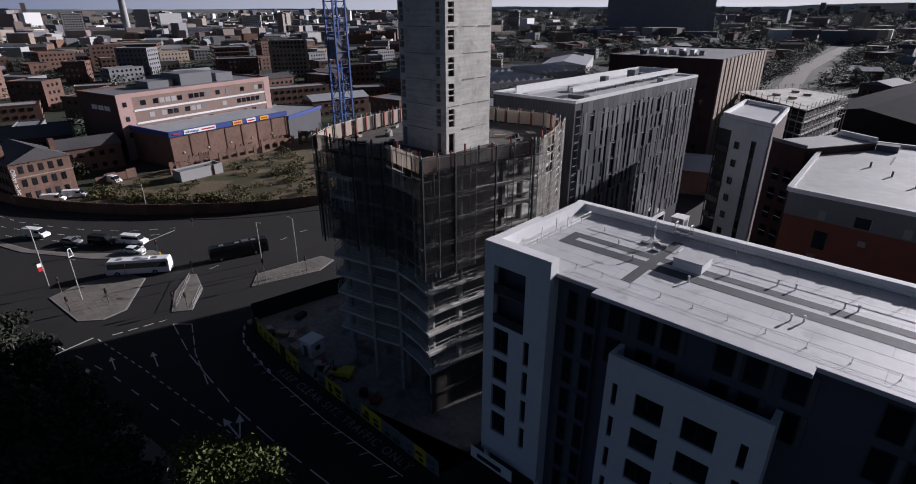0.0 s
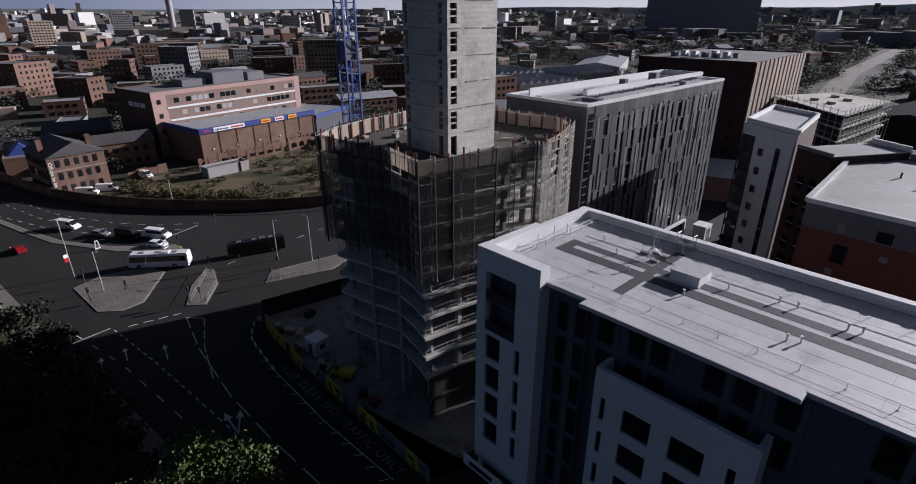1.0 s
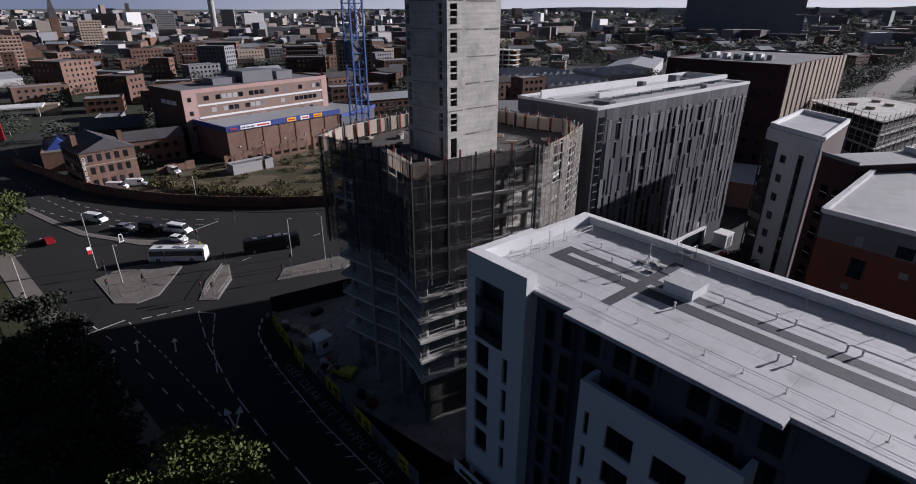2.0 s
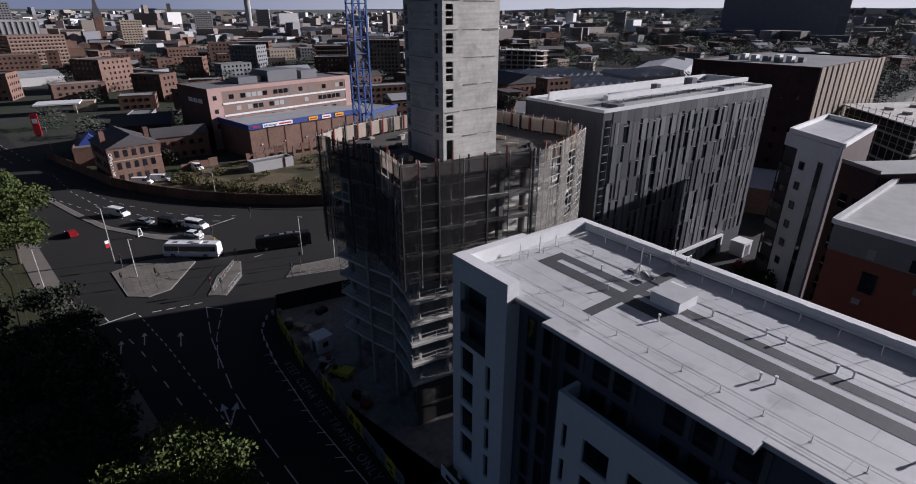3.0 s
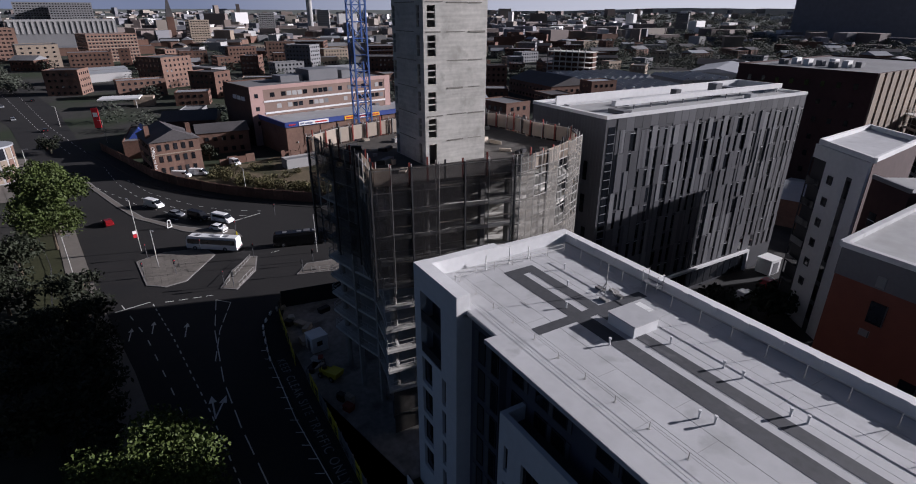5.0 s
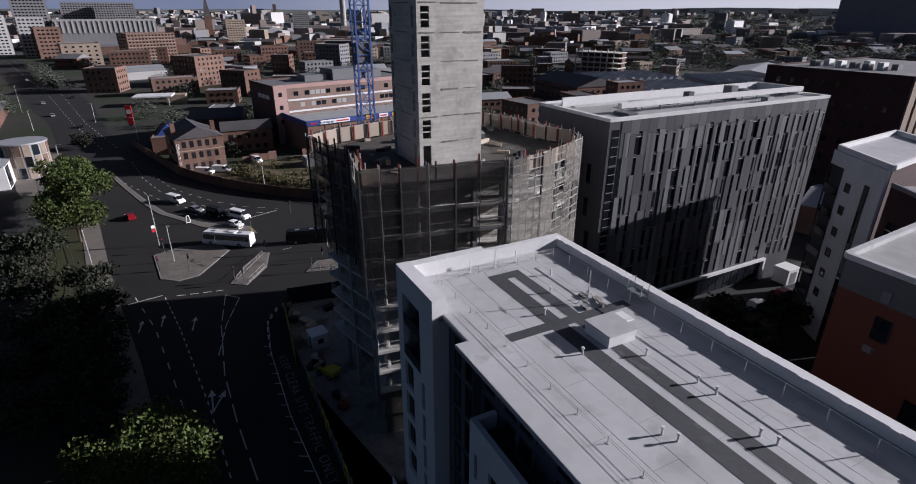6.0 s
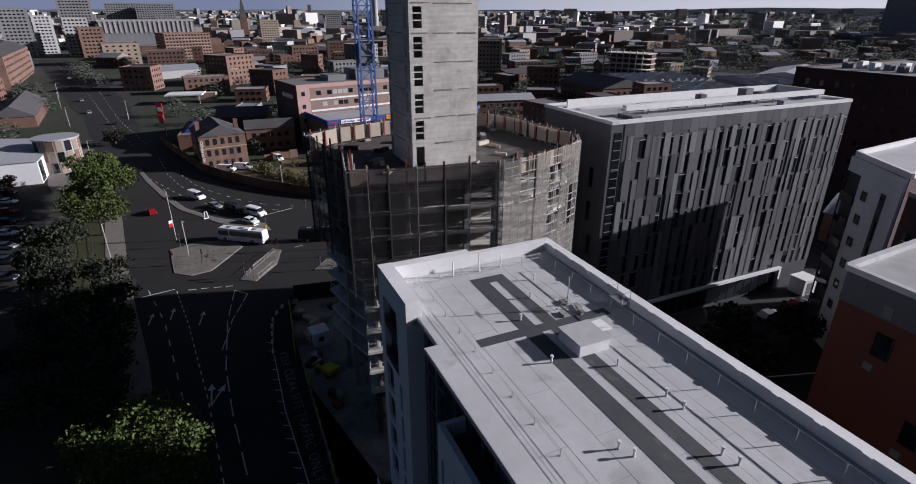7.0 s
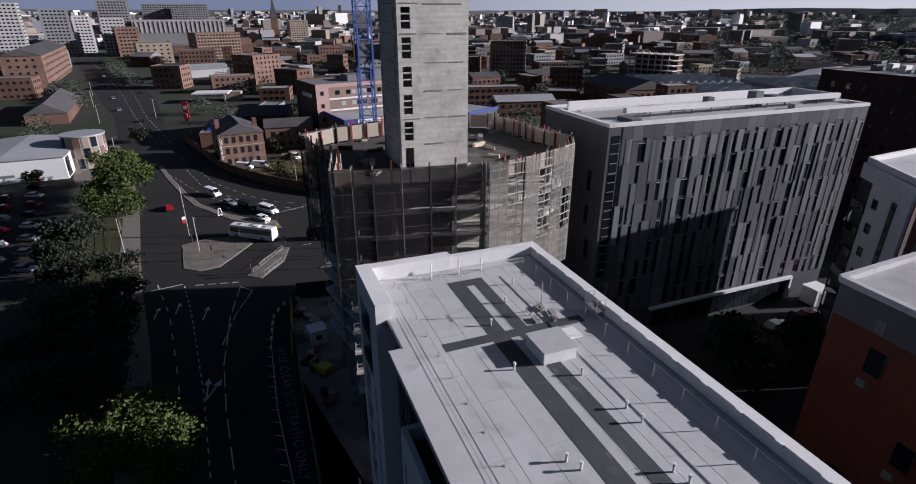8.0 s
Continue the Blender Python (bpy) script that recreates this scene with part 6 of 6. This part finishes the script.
def free(x, y, r):
    if x > -70 and y < 130 or (-245 < x < -60 and 0 < y < 150) or (x > -260 and y < 0):
        return False
    if abs(y - (-4 + 0.235 * (x + 200))) < 26 + r * 0.6 and x < -180 and y < 40:
        return False
    if x > -170 and y > 300 and abs(x + 80 + 0.11 * (y - 345)) < 12 + r:
        return False
    return all((x - a) ** 2 + (y - b) ** 2 > (r + c) ** 2 for a, b, c in TAKEN)


made = 0
tries = 0
while made < 330 and tries < 9000:
    tries += 1
    yaw = radians(R.uniform(3, 112))
    rr = 200 + 900 * R.random() ** 0.9
    x, y = -rr * math.sin(yaw), rr * math.cos(yaw)
    woods = yaw < radians(42) and rr > 420
    if woods and R.random() < 0.75:
        continue
    L, d = R.uniform(10, 34), R.uniform(9, 22)
    h = R.choice((5, 6, 7, 8, 9, 10, 12, 15)) * (1.4 if R.random() < 0.12 and rr > 400 else 1)
    if not free(x, y, 0.5 * math.hypot(L, d)):
        continue
    t = radians(R.choice((78, 98, 40, 62, 86)) + R.uniform(-6, 6))
    w = R.choice(WALLS)
    if w is M_FARW and rr < 650:
        w = M_BRICKD
    p = Vector((x - math.cos(t) * L / 2, y - math.sin(t) * L / 2))
    q = p + Vector((math.cos(t), math.sin(t))) * L
    gab = R.uniform(2, 4) if h < 10 and R.random() < 0.6 else 0
    rm = R.choice((M_SLATE, M_SLATE, M_FELT, M_METALR)) if gab else R.choice((M_FELT, M_FELT, M_METALR, M_SLATE))
    block("town_building", WNAME[w.name] + (" house row with a pitched roof" if gab else " flat-roofed town building"), p, q, d, h, w, rm, max(1, int(h / 3.2)) if rr < 800 else 0, 3.4, 1.4, gable=gab, single=False)
    made += 1

def rise(x, y):
    """Height of the hillside that closes the view."""
    rr, t = math.hypot(x, y), math.degrees(math.atan2(-x, y))
    top = 58 + 18 * max(0, min(1, (52 - t) / 30)) + 16 * noise.noise((t * 0.09, 0, 0)) + 6 * noise.noise((t * 0.4, 3, 0))
    return top * max(0, min(1, (rr - 2000) / 1900)) ** 1.3


far = B()
for i in range(2600):
    yaw = radians(R.uniform(0, 115))
    rr = 1050 + 2400 * R.random() ** 1.2
    x, y = -rr * math.sin(yaw), rr * math.cos(yaw)
    if yaw < radians(40) and R.random() < 0.6:
        continue
    L, d, h = R.uniform(12, 60), R.uniform(10, 30), R.choice((6, 8, 10, 14, 20)) * (2.2 if R.random() < 0.06 else 1)
    box(far, -L / 2, L / 2, -d / 2, d / 2, 0, h, pose(x, y, rise(x, y), 0, 0, R.uniform(0, 180)))


def island_mat(name, cols, rough=0.85):
    """Each loose piece takes its own tone out of a few."""
    m = bpy.data.materials.new(name)
    m.use_nodes = True
    n, l = m.node_tree.nodes, m.node_tree.links
    geo, ramp = n.new("ShaderNodeNewGeometry"), n.new("ShaderNodeValToRGB")
    ramp.color_ramp.interpolation = "CONSTANT"
    while len(ramp.color_ramp.elements) < len(cols):
        ramp.color_ramp.elements.new(0.5)
    for i, c in enumerate(cols):
        ramp.color_ramp.elements[i].position = i / len(cols)
        ramp.color_ramp.elements[i].color = (*c, 1)
    l.new(geo.outputs["Random Per Island"], ramp.inputs[0])
    l.new(ramp.outputs[0], n["Principled BSDF"].inputs["Base Color"])
    n["Principled BSDF"].inputs["Roughness"].default_value = rough
    return m


# Far town and tree tones greyed and lightened to imitate haze.
M_TOWN = island_mat("far_town", ((0.16, 0.13, 0.12), (0.2, 0.16, 0.14), (0.16, 0.16, 0.175), (0.24, 0.21, 0.18), (0.2, 0.2, 0.22), (0.6, 0.59, 0.58), (0.17, 0.14, 0.13)))
M_WOOD = island_mat("far_trees", ((0.05, 0.06, 0.045), (0.06, 0.07, 0.05), (0.055, 0.064, 0.048), (0.066, 0.074, 0.054)), 0.9)
tagged(part("distant_town", far, M_TOWN), "mass of distant roofs and blocks", "town", kind="stuff")


def leaf_mesh(name, clumps, leaves, size, material, seed, flat=0.0):
    """Crown of many small leaf cards gathered in clumps (x, y, z, radius)."""
    rs = np.random.RandomState(seed)
    co, fs = [], []
    for (x, y, z, r) in clumps:
        n = max(4, int(leaves * r * r))
        d = rs.normal(size=(n, 3))
        d /= np.linalg.norm(d, axis=1)[:, None]
        rad = r * (0.55 + 0.5 * rs.rand(n)) * (1 + 0.2 * np.sin(5 * d[:, 0] + 3 * d[:, 1] + seed))
        c = np.array((x, y, z)) + d * rad[:, None] * np.array((1, 1, 0.8))
        u = rs.normal(size=(n, 3))
        u /= np.linalg.norm(u, axis=1)[:, None]
        w = np.cross(u, rs.normal(size=(n, 3)))
        w /= np.linalg.norm(w, axis=1)[:, None] + 1e-9
        if flat:
            u[:, 2] *= 1 - flat
            w[:, 2] *= 1 - flat
        s = size * (0.6 + 0.8 * rs.rand(n))[:, None]
        quad = np.stack((c - u * s, c + w * s * 0.6, c + u * s, c - w * s * 0.6), 1).reshape(-1, 3)
        base = sum(len(q) for q in co)
        co.append(quad)
        fs.append(np.arange(base, base + 4 * n).reshape(-1, 4))
    co, fs = np.concatenate(co), np.concatenate(fs)
    me = bpy.data.meshes.new(name)
    me.from_pydata(co.tolist(), [], fs.tolist())
    me.materials.append(material)
    return me


woods, near_woods = [], []
WR = random.Random(8)
for i in range(3000):
    yaw = radians(WR.uniform(1, 112) if i % 3 == 0 else WR.uniform(1, 46))
    rr = 260 + 2600 * WR.random() ** 1.3
    x, y = -rr * math.sin(yaw), rr * math.cos(yaw)
    if not free(x, y, 3):
        continue
    k = 5 + rr / 350
    (woods if rr > 800 else near_woods).append((x, y, k * 0.75 + rise(x, y), k))
for i in range(110):
    x = WR.uniform(-600, -330)
    y = -4 + 0.235 * (x + 200) + (WR.uniform(10, 24) if x < -440 else -WR.uniform(16, 30))
    near_woods.append((x, y, 4.2, WR.uniform(3.0, 4.6)))
tagged(new("roadside_woods", leaf_mesh("roadside_woods", near_woods, 9.0, 0.75, M_WOOD, 4, 0.55)), "belts of trees along the roads and yards", "woodland", kind="stuff")
tagged(new("far_woods", leaf_mesh("far_woods", woods, 2.2, 1.9, M_WOOD, 3, 0.7)), "dark belts of distant trees", "woodland", kind="stuff")

sheet("far_road", [(-62, 250), (-86, 345), (-123, 572), (-158, 989), (-290, 2834), (-268, 2834), (-142, 989), (-108, 572), (-72, 345), (-50, 250)], 0.05, M_PAVE, "pale road running to the wooded skyline", "road")
band = B()
prevb = None
for i in range(61):
    t = radians(-25 + 165 * i / 60)
    vs = [band.verts.new((-4450 * math.sin(t), 4450 * math.cos(t), z)) for z in (-20, 600)]
    if prevb:
        band.faces.new([prevb[0], vs[0], vs[1], prevb[1]])
    prevb = vs
tagged(part("sky_backdrop", band, M_SKY), "pale hazy sky low over the horizon", "sky", kind="structure")

# hills at the horizon
hill = B()
prevv = None
for i in range(141):
    t = radians(-14 + 144 * i / 140)
    vs = [hill.verts.new((-d * math.sin(t), d * math.cos(t), rise(-d * math.sin(t), d * math.cos(t)) + 0.1 - (d < 2100))) for d in (2050, 2500, 3000, 3450, 3900)]
    vs.append(hill.verts.new((-4200 * math.sin(t), 4200 * math.cos(t), 0)))
    if prevv:
        for a in range(5):
            hill.faces.new([prevv[a + 1], vs[a + 1], vs[a], prevv[a]])
    prevv = vs
tagged(part("backdrop", hill, M_HILL), "low wooded hills along the horizon", "hills", kind="structure")


# ---- trees by the road ----
def tree(x, y, h, r, seed, material=M_LEAF, leaves=60, size=0.3, label="broad green street tree beside the road"):
    rs = random.Random(seed)
    o = thing("tree", label, "tree", (x, y, 0))
    bm = B()
    th = h * 0.4
    for k in range(4):
        a, b = th * k / 4, th * (k + 1) / 4
        bar(bm, (0.08 * k, 0.03 * k, a), (0.08 * (k + 1), 0.03 * (k + 1), b), 0.32 - 0.04 * k, 8)
    clumps = []
    for k in range(11):
        t = k * 2.4 + rs.uniform(-0.3, 0.3)
        rad = r * math.sqrt(rs.uniform(0.02, 0.75))
        z = h * rs.uniform(0.48, 0.86) - 0.12 * h * (rad / r)
        cx_, cy_ = rad * math.cos(t), rad * math.sin(t)
        clumps.append((cx_, cy_, z, r * rs.uniform(0.3, 0.48)))
        bar(bm, (0.3, 0.1, th * 0.95), (cx_, cy_, z), 0.1, 5)
    part("trunk", bm, M_BARK, o)
    cr = new("crown", leaf_mesh("crown", clumps, leaves, size, material, seed))
    cr.parent = o
    return o


tree(-46.7, 12.3, 7.6, 7.5, 31, M_LEAF, 110, 0.23, "broad-crowned green tree catching the sun above the dark road")
for i, (x, y, h, r) in enumerate(((-132, -3.0, 13, 6.6), (-142, -3.2, 14.5, 7.2), (-152, -4.4, 15, 7.2), (-163, -6.2, 14, 6.8), (-175, -9.5, 12.5, 6))):
    tree(x, y, h, r, 50 + i, M_LEAF, 70, 0.33)
# Verge trees and shrubs below use the leaf tone darkened for shade.
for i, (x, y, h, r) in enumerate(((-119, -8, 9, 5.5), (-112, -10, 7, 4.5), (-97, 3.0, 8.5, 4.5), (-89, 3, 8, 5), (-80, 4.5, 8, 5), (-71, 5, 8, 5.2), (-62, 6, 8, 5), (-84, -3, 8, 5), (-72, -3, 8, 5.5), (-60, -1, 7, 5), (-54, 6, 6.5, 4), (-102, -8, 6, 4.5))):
    tree(x, y, h, r, 80 + i, M_LEAFD, 50, 0.33, "leafy verge tree with its leaf colour darkened for shade")
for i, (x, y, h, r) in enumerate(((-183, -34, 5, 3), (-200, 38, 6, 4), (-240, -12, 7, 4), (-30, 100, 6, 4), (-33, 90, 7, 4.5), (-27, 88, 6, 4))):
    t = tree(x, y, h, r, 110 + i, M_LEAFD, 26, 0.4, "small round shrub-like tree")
    if x > -40:
        t.location.z = 3.4
sc_c = []
SR = random.Random(6)
for i in range(150):
    a, b = SR.random(), SR.random()
    x, y = -186 + 58 * a, 36 + 66 * b
    if y < 28 + (x + 186) * 0.62 + 6 or math.hypot(x + 178, y - 66) < 11:
        continue
    k = SR.uniform(0.6, 2.2)
    sc_c.append((x, y, k * 0.4, k))
for i in range(46):
    t = i / 45
    sc_c.append((-180 + 44 * t + SR.uniform(-2, 2), 33 + 30 * t ** 1.2 + SR.uniform(0, 6), 0.9, SR.uniform(1.2, 2.6)))
tagged(new("scrub", leaf_mesh("scrub", sc_c, 48, 0.27, M_SCRUB, 5)), "dry scrub and bramble on the waste ground", "scrub", kind="stuff")
